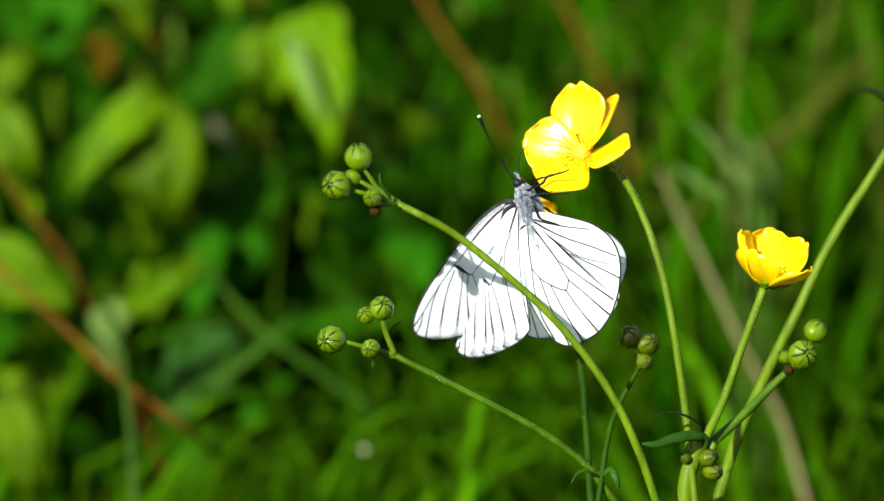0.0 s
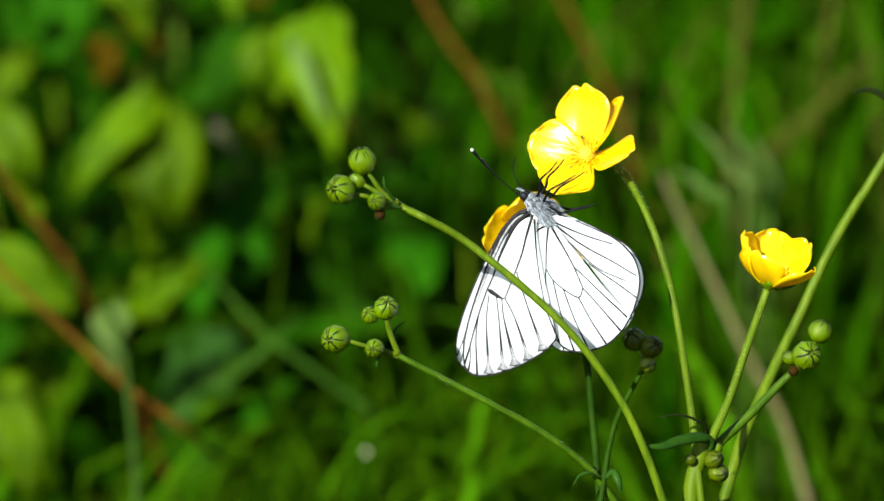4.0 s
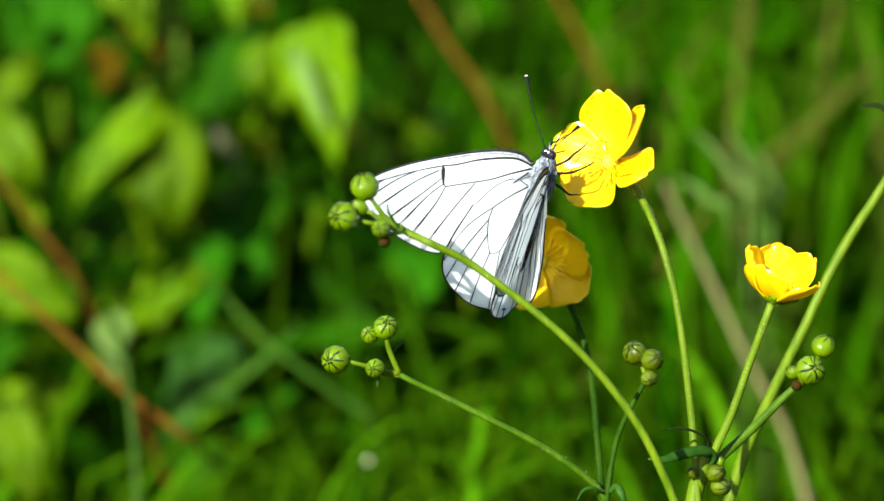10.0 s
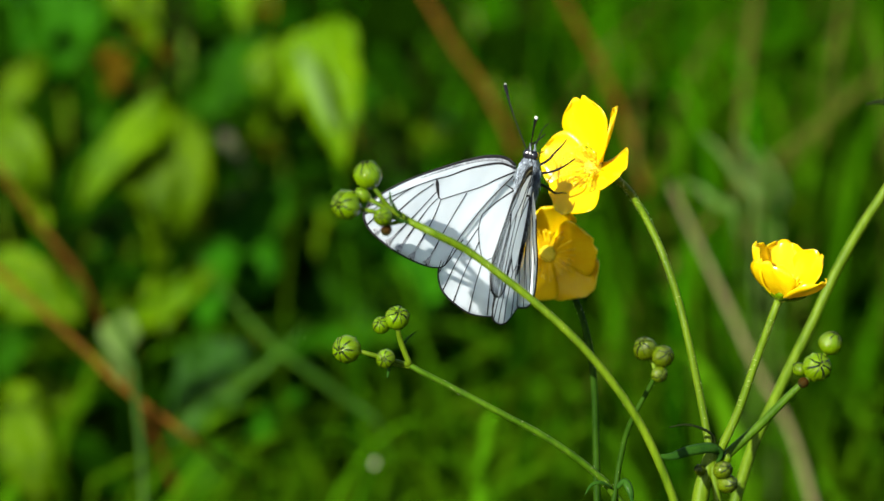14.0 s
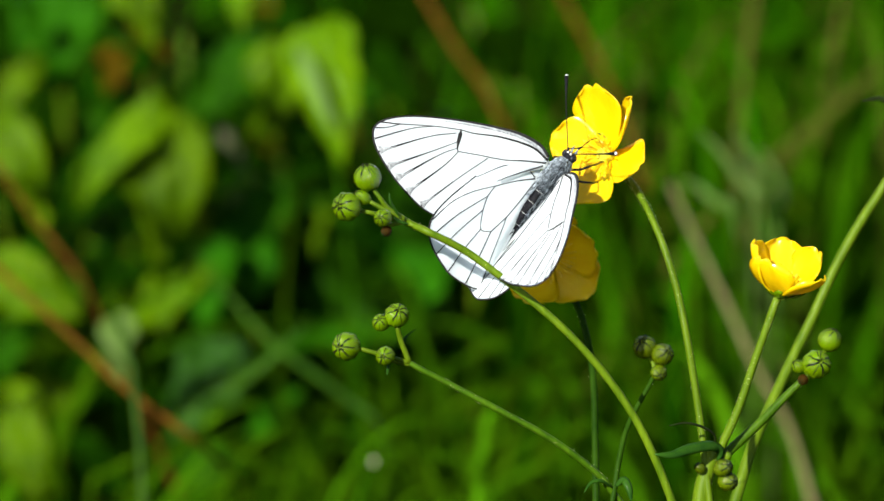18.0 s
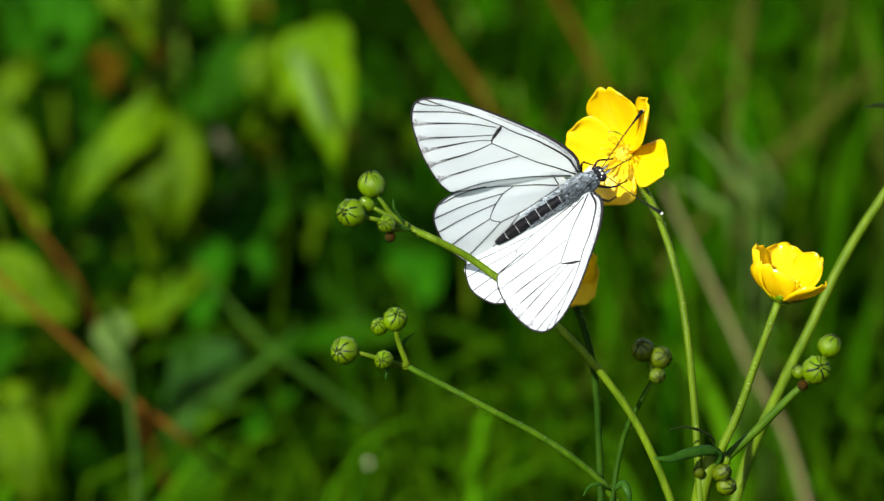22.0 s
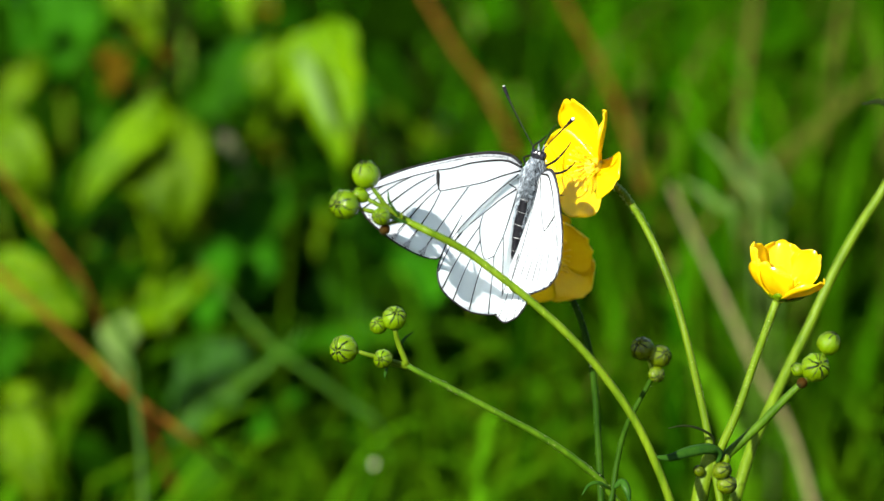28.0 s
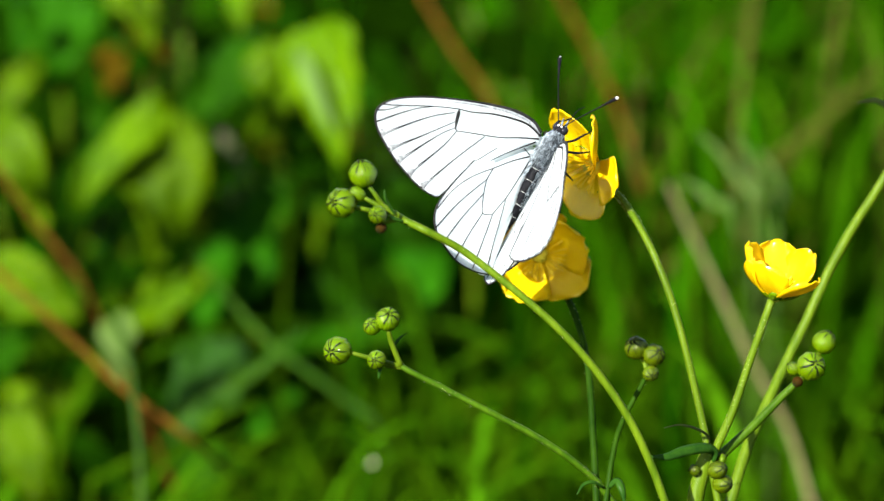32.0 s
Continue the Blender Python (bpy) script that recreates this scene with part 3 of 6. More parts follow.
def tuft(label, blades, material, width):
    """A grass tuft of bent blades, each through places of the eye's space from its visible foot to its tip."""
    foot_w = EYE @ at(blades[0][0][0], blades[0][0][1], 1000)
    foot = ground_at(foot_w.x, foot_w.y + 0.03)
    ob = thing("grass_tuft", foot, label, "grass", "grass tufts")
    for n, pts in enumerate(blades):
        seen = [at(u, v, 985 + 9 * n) - foot for u, v in pts]
        line = glide([Vector((0.004 * n, 0, 0)), (seen[0] + Vector((0.004 * n, 0, 0))) * 0.5, *seen], 5)

        def f(s, w):
            i = s * (len(line) - 1)
            k = min(int(i), len(line) - 2)
            way = (line[k + 1] - line[k]).normalized()
            side = way.cross(Vector((0.2, 0.5, 0.8))).normalized()
            half = width / 2 * (1 - s ** 3) * (0.2 + 0.8 * min(1, max(0, s - 0.3) * 3)) + 0.0001
            return line[k].lerp(line[k + 1], i - k) + side * half * w + way.cross(side) * half * 0.3 * w * w
        part("blade", sheet(bmesh.new(), f, 22, 2, 0.0002), material, ob)
    return ob


ARCH = "arching sunlit grass blades low in the meadow"
tuft(ARCH, [[(715, 770), (735, 715), (790, 655), (850, 620), (905, 590)], [(760, 775), (785, 735), (830, 705), (890, 692), (960, 700)], [(690, 790), (640, 700), (590, 640), (540, 600)]], FRESH, 0.0038)
tuft(ARCH, [[(870, 900), (890, 830), (905, 770), (915, 735)], [(900, 900), (960, 820), (1010, 770), (1050, 745)], [(850, 900), (820, 800), (775, 760), (735, 755)]], FRESH, 0.0042)
tuft(ARCH, [[(560, 900), (540, 820), (505, 740), (480, 665)], [(600, 900), (640, 850), (700, 800), (760, 790)], [(520, 900), (470, 840), (420, 800), (380, 790)]], FRESH, 0.0032)
tuft("long pale green blades leaning across the shade", [[(680, 810), (600, 705), (480, 615), (400, 530), (330, 440)], [(340, 770), (400, 700), (470, 640), (540, 570)]], GREYISH, 0.0030)
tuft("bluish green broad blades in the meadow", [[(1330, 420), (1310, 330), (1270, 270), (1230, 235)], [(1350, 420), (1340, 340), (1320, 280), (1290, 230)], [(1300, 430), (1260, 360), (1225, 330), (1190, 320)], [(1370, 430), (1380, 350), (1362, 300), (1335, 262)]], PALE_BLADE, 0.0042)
tuft(ARCH, [[(1490, 900), (1510, 800), (1540, 720), (1580, 680)], [(1470, 900), (1455, 800), (1470, 730), (1520, 690)], [(1520, 900), (1560, 840), (1600, 800)]], FRESH, 0.0040)
tuft(ARCH, [[(150, 900), (190, 840), (250, 810), (330, 805)], [(200, 900), (290, 830), (400, 700), (470, 620)]], FRESH, 0.0030)
seed = thing("seed_head", ground_at(*(EYE @ at(655, 822, 930)).xy), "tiny white seed head on a thin stem", "wildflower")
o = Vector((seed["origin_x"], seed["origin_y"], seed["origin_z"]))
part("stem", tube(bmesh.new(), [Vector((0, 0, 0)), (at(655, 822, 930) - o) * 0.5 + Vector((0.002, 0, 0)), at(655, 822, 930) - o], [0.0006, 0.0004], 6), LEAF, seed)
part("head", ball(bmesh.new(), at(655, 822, 930) - o, 0.0011, 0.0011, 0.0010, 10, 8), HAIR, seed)


# ---- buttercups ----
def petal_mesh(name, length, width, cup, seed, notch=0.0):
    """A rounded, glossy petal from its claw at the origin along +y, cupped toward +z."""
    rng = random.Random(seed)
    ph = rng.uniform(0, 6)

    def f(s, w):
        half = width / 2 * (0.30 + 0.70 * math.sin(math.pi / 2 * min(1, s * 1.35)) ** 1.2) * math.sqrt(max(0.0, 1 - (max(0, s - 0.55) / 0.45) ** 2 * 0.82))
        top = length * s * (1 - 0.16 * w * w * s - notch * s ** 6 * math.exp(-(w * 3) ** 2))
        x = w * half
        z = cup * length * (0.30 * s * s) + 0.40 * cup * x * x / width + 0.006 * length * math.sin(5 * w + ph) * s * s + 0.012 * length * math.sin(3 * s * w * 2 + ph)
        return (x, top, z)
    bm = sheet(bmesh.new(), f, 12, 10, 0.00018)
    data = bpy.data.meshes.new(name)
    bm.normal_update()
    bm.to_mesh(data)
    bm.free()
    data.materials.append(YELLOW)
    data.polygons.foreach_set("use_smooth", [True] * len(data.polygons))
    return data


def stamen_mesh():
    bm = tube(bmesh.new(), [(0, 0, 0), (0, 0.0003, 0.0016), (0, 0.0008, 0.0030)], [0.00009, 0.00009, 0.00011], 5, 3)
    ball(bm, Vector((0, 0.0010, 0.0036)), 0.00022, 0.00024, 0.0006, 6, 5, pose(0, 0, 0, -20))
    data = bpy.data.meshes.new("stamen")
    bm.to_mesh(data)
    bm.free()
    data.materials.append(POLLEN)
    return data


def sepal_mesh():
    def f(s, w):
        half = 0.0017 * math.sin(math.pi * (0.12 + 0.88 * s)) ** 0.7 + 0.0001
        return (w * half, 0.0055 * s, 0.0006 * w * w + 0.0012 * s * s)
    bm = sheet(bmesh.new(), f, 7, 5, 0.0002)
    data = bpy.data.meshes.new("sepal")
    bm.normal_update()
    bm.to_mesh(data)
    bm.free()
    data.materials.append(SEPAL)
    data.polygons.foreach_set("use_smooth", [True] * len(data.polygons))
    return data


PETALS = [petal_mesh("petal", 0.0108, 0.0108, 0.8, 1, 0.03), petal_mesh("petal", 0.0103, 0.0110, 0.9, 2, 0.10), petal_mesh("petal", 0.0108, 0.0104, 0.7, 3, 0.06)]
STAMEN, SEPAL_FLOWER = stamen_mesh(), sepal_mesh()


def flower(stalk, spot, petals, size=1.0, stamens=26, label="", seed=1, spread=(20, 65)):
    """A five-petalled flower under its stalk; each petal has a bearing, a lift and a roll in degrees, a width, a length and a depth."""
    rng = random.Random(seed)
    bm = ball(bmesh.new(), Vector((0, 0, 0.0006)), 0.0016, 0.0016, 0.0016, 12, 8)
    for i in range(26):
        a, r = i * 2.4, 0.0013 * math.sqrt(i / 26)
        ball(bm, Vector((r * math.cos(a), r * math.sin(a), 0.0019 - 0.3 * r)), 0.0003, 0.0003, 0.0005, 6, 4)
    head = part("flower", bm, CARPEL, stalk, label, spot @ Matrix.Diagonal((size, size, size, 1)))
    for i, (a, lift, roll, wide, long, deep) in enumerate(petals):
        piece("petal", PETALS[(i + seed) % 3], head, spot=pose(0, 0, 0, 0, 0, a) @ pose(0, 0.0008, 0.00012 * (i % 3), lift, roll, 0) @ Matrix.Diagonal((wide, long, deep, 1)))
        if abs(roll) < 25:
            piece("sepal", SEPAL_FLOWER, head, spot=pose(0, 0, 0, 0, 0, a + 30) @ pose(0, 0.0008, -0.0006, max(0, lift - 8), 0, 0) @ Matrix.Diagonal((0.8, 0.75, 1, 1)))
    for i in range(stamens):
        a = i * 137.5
        lean = spread[0] + (spread[1] - spread[0]) * i / stamens
        piece("stamen", STAMEN, head, spot=pose(0, 0, 0.0006, 0, 0, a) @ pose(0, 0.0009 + 0.0006 * (i % 3) / 3, 0, -lean + rng.uniform(-8, 8), rng.uniform(-8, 8), 0))
    return head


def bud_sepal_mesh(material):
    """A fifth of a round bud's skin, ridged, from its base to its tip."""
    def f(s, w):
        th = math.pi * (0.04 + 0.93 * s)
        ph = w * radians(47) * (0.55 + 0.45 * math.sin(th) ** 0.4)
        r = 1.0 + 0.05 * math.cos(5.0 * math.pi * w) * math.sin(th) + 0.05 * (1 - w * w)
        return (r * math.sin(th) * math.sin(ph), r * math.sin(th) * math.cos(ph), -r * math.cos(th) * (1.08 if s > 0.5 else 1.0))
    bm = sheet(bmesh.new(), f, 9, 8, 0.05)
    data = bpy.data.meshes.new("sepal")
    bm.normal_update()
    bm.to_mesh(data)
    bm.free()
    data.materials.append(material)
    data.polygons.foreach_set("use_smooth", [True] * len(data.polygons))
    return data


def bud_streak_mesh():
    """A thin dark rib that runs over a sepal toward the tip."""
    pts = [(0.03 * math.sin(20 * s), 1.10 * math.sin(math.pi * s), -1.12 * math.cos(math.pi * s)) for s in (0.64, 0.72, 0.80, 0.87, 0.93)]
    bm = tube(bmesh.new(), pts, [0.008, 0.035, 0.05, 0.045, 0.02], 5, 3)
    data = bpy.data.meshes.new("streak")
    bm.to_mesh(data)
    bm.free()
    data.materials.append(SEPAL_DARK)
    return data


BUD_SEPAL, BUD_SEPAL_DRY, BUD_SEPAL_DEEP, STREAK = bud_sepal_mesh(SEPAL), bud_sepal_mesh(WITHERED), bud_sepal_mesh(SEPAL_DEEP), bud_streak_mesh()


def bud_tip_mesh():
    """The crumpled dark points where a bud's sepals meet."""
    bm = bmesh.new()
    for i in range(5):
        a = 72 * i + 11 * (i % 2)
        c, q = math.cos(radians(a)), math.sin(radians(a))
        tube(bm, [(0.34 * c, 0.34 * q, 1.02), (0.20 * c, 0.20 * q, 1.16), (0.13 * c + 0.08 * q, 0.13 * q, 1.26 + 0.05 * (i % 3))], [0.07, 0.08, 0.02], 5, 3)
    data = bpy.data.meshes.new("tip")
    bm.to_mesh(data)
    bm.free()
    data.materials.append(SEPAL_DARK)
    return data


BUD_TIP = bud_tip_mesh()


def bud(stalk, o, u, v, d, r, way, tall=1.0, label="", streaks=11):
    """A round closed bud: r in millimetres, way is where its tip points."""
    spot = facing(at(u, v, d) - o, way, (u * 7 + v * 3) % 72) @ Matrix.Diagonal((r / 1000, r / 1000, r * tall / 1000, 1))
    head = part("bud", ball(bmesh.new(), Vector((0, 0, 0)), 0.97, 0.97, 0.97, 14, 9), BUD_CORE, stalk, label, spot)
    for i in range(5):
        piece("sepal", BUD_SEPAL_DRY if "brown bud" in label or "withered" in label else BUD_SEPAL_DEEP if "dark" in label else BUD_SEPAL, head, spot=pose(0, 0, 0, 0, 0, 72 * i + 10) @ Matrix.Diagonal((1 + 0.02 * (i % 2), 1 + 0.02 * (i % 2), 1, 1)))
    piece("tip", BUD_TIP, head, spot=pose(0, 0, 0, 0, 0, (u * 5 + v) % 72))
    for i in range(streaks):
        piece("streak", STREAK, head, spot=pose(0, 0, 0, 0, 0, 360 / streaks * i + 13 * (i % 3)) @ Matrix.Diagonal((0.7 + 0.6 * (i % 2), 1 - 0.03 * (i % 4 == 1), 1 + 0.012 * (i % 3), 1)))
    return head


def stem(stalk, o, pts, radii, material=None, name="stem", foot=None, hairy=0):
    """A stem through places of the eye's space, on to the stalk's root when foot is set; hairy gives its count of fine hairs."""
    line = [at(*p) - o for p in pts]
    if foot is not None:
        line += rooted(line[-2], line[-1], Vector(foot))
    ob = part(name, tube(bmesh.new(), line, [r / 1000 for r in radii], 10), material or STEM, stalk)
    if hairy:
        rng = random.Random(len(pts) * 7 + hairy)
        smooth = glide([at(*p) - o for p in pts], 12)
        bm = bmesh.new()
        for _ in range(hairy):
            i = rng.randrange(len(smooth) - 1)
            p = smooth[i].lerp(smooth[i + 1], rng.random())
            way = (smooth[i + 1] - smooth[i]).normalized()
            side = way.orthogonal().normalized()
            side.rotate(Matrix.Rotation(rng.uniform(0, math.tau), 3, way))
            r = radii[0] / 1000 * 0.95
            a = side.cross(way) * 0.00008
            b = p + side * (r + rng.uniform(0.0002, 0.00055)) + way * rng.uniform(-0.0002, 0.0003)
            q = p + side * r * 0.9
            bm.faces.new([bm.verts.new(x) for x in (q - a, q + a, b)])
        tagged(part("hairs", bm, HAIR, stalk, "short pale stem hairs", smooth=False), kind="stuff")
    return ob


def bract(stalk, o, pts, width, material=None, name="bract"):
    """A narrow, channelled leaf through places of the eye's space."""
    line = glide([at(*p) - o for p in pts], 6)

    def f(s, w):
        i = s * (len(line) - 1)
        k = min(int(i), len(line) - 2)
        p = line[k].lerp(line[k + 1], i - k)
        way = (line[k + 1] - line[k]).normalized()
        side = way.cross(Vector((0, 0.35, 1))).normalized()
        half = width / 2000 * math.sin(math.pi * (0.08 + 0.9 * s)) ** 0.8
        return p + side * half * w + way.cross(side) * half * 0.4 * w * w
    return part(name, sheet(bmesh.new(), f, 16, 4, 0.00015), material or BRACT, stalk)


def stalk_at(x, label):
    return thing("buttercup", ground_at(x, 0.555, -0.004), label, "wildflower", "buttercups")


def origin_of(ob):
    return Vector((ob["origin_x"], ob["origin_y"], ob["origin_z"]))


ZERO = (0.0, 0.0, 0.0)

# the forked buttercup with a cupped flower, a bud cluster and a narrow leaf
right_stalk = stalk_at(0.0478, "green buttercup stem with a half-open yellow flower and round buds")
o = origin_of(right_stalk)
stem(right_stalk, o, [(1266, 800, 602), (1256, 830, 602), (1244, 870, 602), (1236, 920, 602)], [1.5, 1.5, 1.6, 1.7, 1.8], foot=ZERO, hairy=160)
stem(right_stalk, o, [(1380, 538, 598), (1368, 570, 598), (1340, 645, 599), (1308, 735, 600), (1280, 795, 601), (1266, 830, 602)], [0.75, 0.70, 0.75, 0.85], hairy=420)
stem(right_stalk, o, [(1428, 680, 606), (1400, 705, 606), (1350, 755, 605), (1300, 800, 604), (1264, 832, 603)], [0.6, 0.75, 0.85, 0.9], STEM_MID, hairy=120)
stem(right_stalk, o, [(1640, 230, 636), (1568, 345, 636), (1520, 418, 635), (1480, 490, 634), (1440, 575, 633), (1400, 655, 631), (1362, 735, 628), (1332, 800, 625), (1306, 880, 622)], [0.88, 0.93, 1.03, 1.08, 1.14, 1.35], foot=(0.004, 0, 0), hairy=260)
flower(right_stalk, facing(at(1386, 532, 598) - o, (0.14, 0.93, 0.34)), ((322, 29, 0, 1.1, 0.94, 2.0), (44, 16, 0, 0.9, 1.0, 1.5), (112, 27, 0, 1.05, 0.98, 1.9), (184, 29, 0, 1.0, 1.05, 2.0), (256, 30, 0, 1.0, 1.0, 2.0)), 0.89, 16, "cup-shaped glossy yellow flower", 2, (4, 18))
bud(right_stalk, o, 1448, 656, 604, 2.45, (0.15, 0.2, 0.95), 0.95)
bud(right_stalk, o, 1472, 614, 607, 1.95, (0.4, 0.8, 0.3), 1.0)
bud(right_stalk, o, 1417, 660, 606, 1.1, (-0.7, 0.6, 0.3), 1.1)
bud(right_stalk, o, 1424, 683, 603, 0.9, (-0.6, -0.4, 0.6), 1.0, "small brown withered bud")
stem(right_stalk, o, [(1466, 628, 607), (1452, 650, 608), (1430, 680, 606)], [0.4, 0.5, 0.55], name="pedicel")
bract(right_stalk, o, [(1270, 826, 601), (1276, 806, 600), (1258, 797, 598), (1220, 803, 595), (1190, 813, 593), (1160, 812, 592)], 2.0)
bract(right_stalk, o, [(1264, 800, 600), (1266, 780, 599), (1246, 765, 597), (1215, 757, 595), (1186, 762, 594)], 0.45, SEPAL_DARK)
bud(right_stalk, o, 1280, 838, 599, 1.5, (0.5, 0.3, 0.8), 1.2, "dark green bud mottled with brown")
bud(right_stalk, o, 1288, 862, 600, 1.6, (0.6, 0.0, 0.8), 1.1, "dark green bud mottled with brown")
bud(right_stalk, o, 1287, 818, 602, 0.8, (0.3, 0.9, 0.3), 1.2)
bud(right_stalk, o, 1240, 838, 600, 0.9, (-0.5, 0.5, 0.6), 1.2, "dark green bud mottled with brown")
bract(right_stalk, o, [(1640, 232, 636), (1600, 205, 634), (1568, 186, 633), (1534, 190, 632)], 1.2, SEPAL_DARK)

# the tall stalk whose open flower the butterfly drinks from
cup_stalk = stalk_at(0.0466, "tall slender buttercup stalk with an open glossy yellow flower")
o = origin_of(cup_stalk)
stem(cup_stalk, o, [(1106, 290, 615), (1126, 316, 614), (1148, 345, 611), (1172, 395, 607), (1195, 465, 604), (1212, 545, 603), (1224, 640, 602), (1234, 750, 602), (1241, 880, 601)], [0.62, 0.66, 0.7, 0.75, 0.85], foot=ZERO, hairy=700)
cup_flower = flower(cup_stalk, facing(at(1093, 282, 613) - o, (-0.60, 0.30, 0.74)), ((-3.5, 5, 0, 1.04, 1.25, 1.0), (67, 8, 0, 1.06, 1.03, 1.0), (145, 13, 0, 1.20, 0.90, 1.0), (242, 9, -26, 0.88, 1.11, 1.0), (308, 3, -40, 0.98, 1.11, 1.0)), 1.0, 28, "open glossy yellow flower", 1, (4, 34))

# the shaded flower behind the butterfly
shaded_stalk = stalk_at(0.0316, "buttercup stalk with an open yellow flower in the butterfly's shade")
o = origin_of(shaded_stalk)
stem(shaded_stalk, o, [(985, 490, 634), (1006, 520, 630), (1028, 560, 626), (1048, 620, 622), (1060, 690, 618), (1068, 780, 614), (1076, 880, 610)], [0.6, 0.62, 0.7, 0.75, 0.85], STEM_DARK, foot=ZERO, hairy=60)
flower(shaded_stalk, facing(at(964, 460, 630) - o, (0.02, 0.05, 0.98)), ((12, 24, 6, 1.0, 0.9, 1.5), (82, 16, -5, 1.04, 0.95, 1.2), (154, 20, 5, 1.08, 1.0, 1.4), (226, 14, -6, 1.02, 0.98, 1.1), (296, 22, 14, 1.0, 0.95, 1.5)), 1.06, 60, "fully open yellow flower", 3)

# the lower budded stalk, forked above the ground
lower_bud_stalk = stalk_at(0.0306, "forked buttercup stalk with clusters of small round green buds")
o = origin_of(lower_bud_stalk)
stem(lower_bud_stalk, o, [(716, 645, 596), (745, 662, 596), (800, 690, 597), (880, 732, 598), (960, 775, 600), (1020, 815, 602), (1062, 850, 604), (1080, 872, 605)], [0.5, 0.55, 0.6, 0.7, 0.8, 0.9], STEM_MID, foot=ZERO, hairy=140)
stem(lower_bud_stalk, o, [(702, 585, 594), (708, 610, 595), (724, 650, 596)], [0.42, 0.5, 0.55], name="pedicel")
stem(lower_bud_stalk, o, [(632, 624, 594), (660, 632, 594), (690, 640, 595), (722, 650, 596)], [0.35, 0.4, 0.4, 0.45], name="pedicel")
stem(lower_bud_stalk, o, [(690, 645, 595), (706, 650, 596), (724, 652, 596)], [0.4, 0.35, 0.45], name="pedicel")
bud(lower_bud_stalk, o, 612, 621, 594, 2.35, (-0.45, -0.05, 0.88), 0.95)
bud(lower_bud_stalk, o, 701, 566, 594, 2.0, (0.15, 0.45, 0.88), 0.95)
bud(lower_bud_stalk, o, 673, 579, 595, 1.45, (-0.2, 0.35, 0.9), 1.05)
bud(lower_bud_stalk, o, 681, 638, 593, 1.6, (-0.2, 0.0, 0.95), 1.0)
bract(lower_bud_stalk, o, [(716, 636, 596), (712, 618, 596), (720, 602, 597), (736, 590, 598)], 0.5)
bract(lower_bud_stalk, o, [(690, 648, 595), (686, 660, 594), (684, 672, 593)], 0.5)
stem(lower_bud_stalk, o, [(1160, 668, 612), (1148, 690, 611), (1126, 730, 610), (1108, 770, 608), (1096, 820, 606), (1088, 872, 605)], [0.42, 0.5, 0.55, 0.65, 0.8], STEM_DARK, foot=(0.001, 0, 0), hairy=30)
bud(lower_bud_stalk, o, 1141, 621, 612, 2.0, (-0.35, 0.5, 0.75), 1.0, "dark green bud mottled with brown")
bud(lower_bud_stalk, o, 1172, 634, 611, 1.9, (0.4, 0.35, 0.8), 0.95, "dark green bud mottled with brown")
bud(lower_bud_stalk, o, 1166, 666, 610, 1.4, (0.2, -0.3, 0.9), 0.9, "dark green bud mottled with brown")
stem(lower_bud_stalk, o, [(1146, 630, 613), (1156, 650, 613), (1160, 672, 612)], [0.4, 0.4, 0.42], name="pedicel")
stem(lower_bud_stalk, o, [(1170, 642, 612), (1164, 656, 612), (1160, 672, 612)], [0.4, 0.4, 0.42], name="pedicel")
bract(lower_bud_stalk, o, [(1082, 868, 604), (1064, 858, 602), (1046, 862, 601), (1034, 880, 600)], 0.6)
bract(lower_bud_stalk, o, [(1090, 868, 604), (1104, 856, 603), (1114, 872, 602), (1118, 895, 602)], 1.4)

# the upper budded stalk that crosses in front of the wings
upper_bud_stalk = stalk_at(0.0456, "arching buttercup stalk with round green buds at its tip")
o = origin_of(upper_bud_stalk)
stem(upper_bud_stalk, o, [(712, 394, 587), (735, 408, 588), (770, 424, 586), (830, 455, 588), (890, 498, 588), (950, 545, 588), (1015, 603, 588), (1075, 670, 589), (1128, 745, 590), (1166, 820, 591), (1196, 895, 592)], [0.62, 0.66, 0.66, 0.7, 0.75, 0.8, 0.85, 0.95], foot=ZERO, hairy=120)
stem(upper_bud_stalk, o, [(667, 345, 586), (680, 362, 586), (695, 382, 587), (722, 400, 587)], [0.32, 0.4, 0.5, 0.62], name="pedicel")
stem(upper_bud_stalk, o, [(642, 384, 586), (664, 388, 586), (690, 395, 587), (722, 402, 587)], [0.36, 0.4, 0.45, 0.55], name="pedicel")
stem(upper_bud_stalk, o, [(662, 368, 586), (684, 380, 586), (715, 398, 587)], [0.36, 0.42, 0.5], name="pedicel")
stem(upper_bud_stalk, o, [(692, 412, 586), (704, 408, 586), (722, 404, 587)], [0.4, 0.36, 0.45], name="pedicel")
bud(upper_bud_stalk, o, 658, 326, 586, 2.2, (-0.2, 0.85, 0.45), 1.0)
bud(upper_bud_stalk, o, 621, 377, 585, 2.4, (-0.5, 0.05, 0.86), 0.96)
bud(upper_bud_stalk, o, 649, 361, 586, 1.15, (-0.75, 0.5, 0.4), 1.3)
bud(upper_bud_stalk, o, 685, 397, 584, 1.5, (-0.3, 0.1, 0.95), 1.0)
bud(upper_bud_stalk, o, 691, 420, 585, 0.85, (-0.5, -0.6, 0.6), 1.1, "small withered brown bud")
bract(upper_bud_stalk, o, [(716, 398, 586), (706, 382, 585), (698, 368, 584), (696, 352, 584)], 0.45)
bract(upper_bud_stalk, o, [(730, 408, 586), (712, 402, 585), (704, 396, 584)], 0.6)


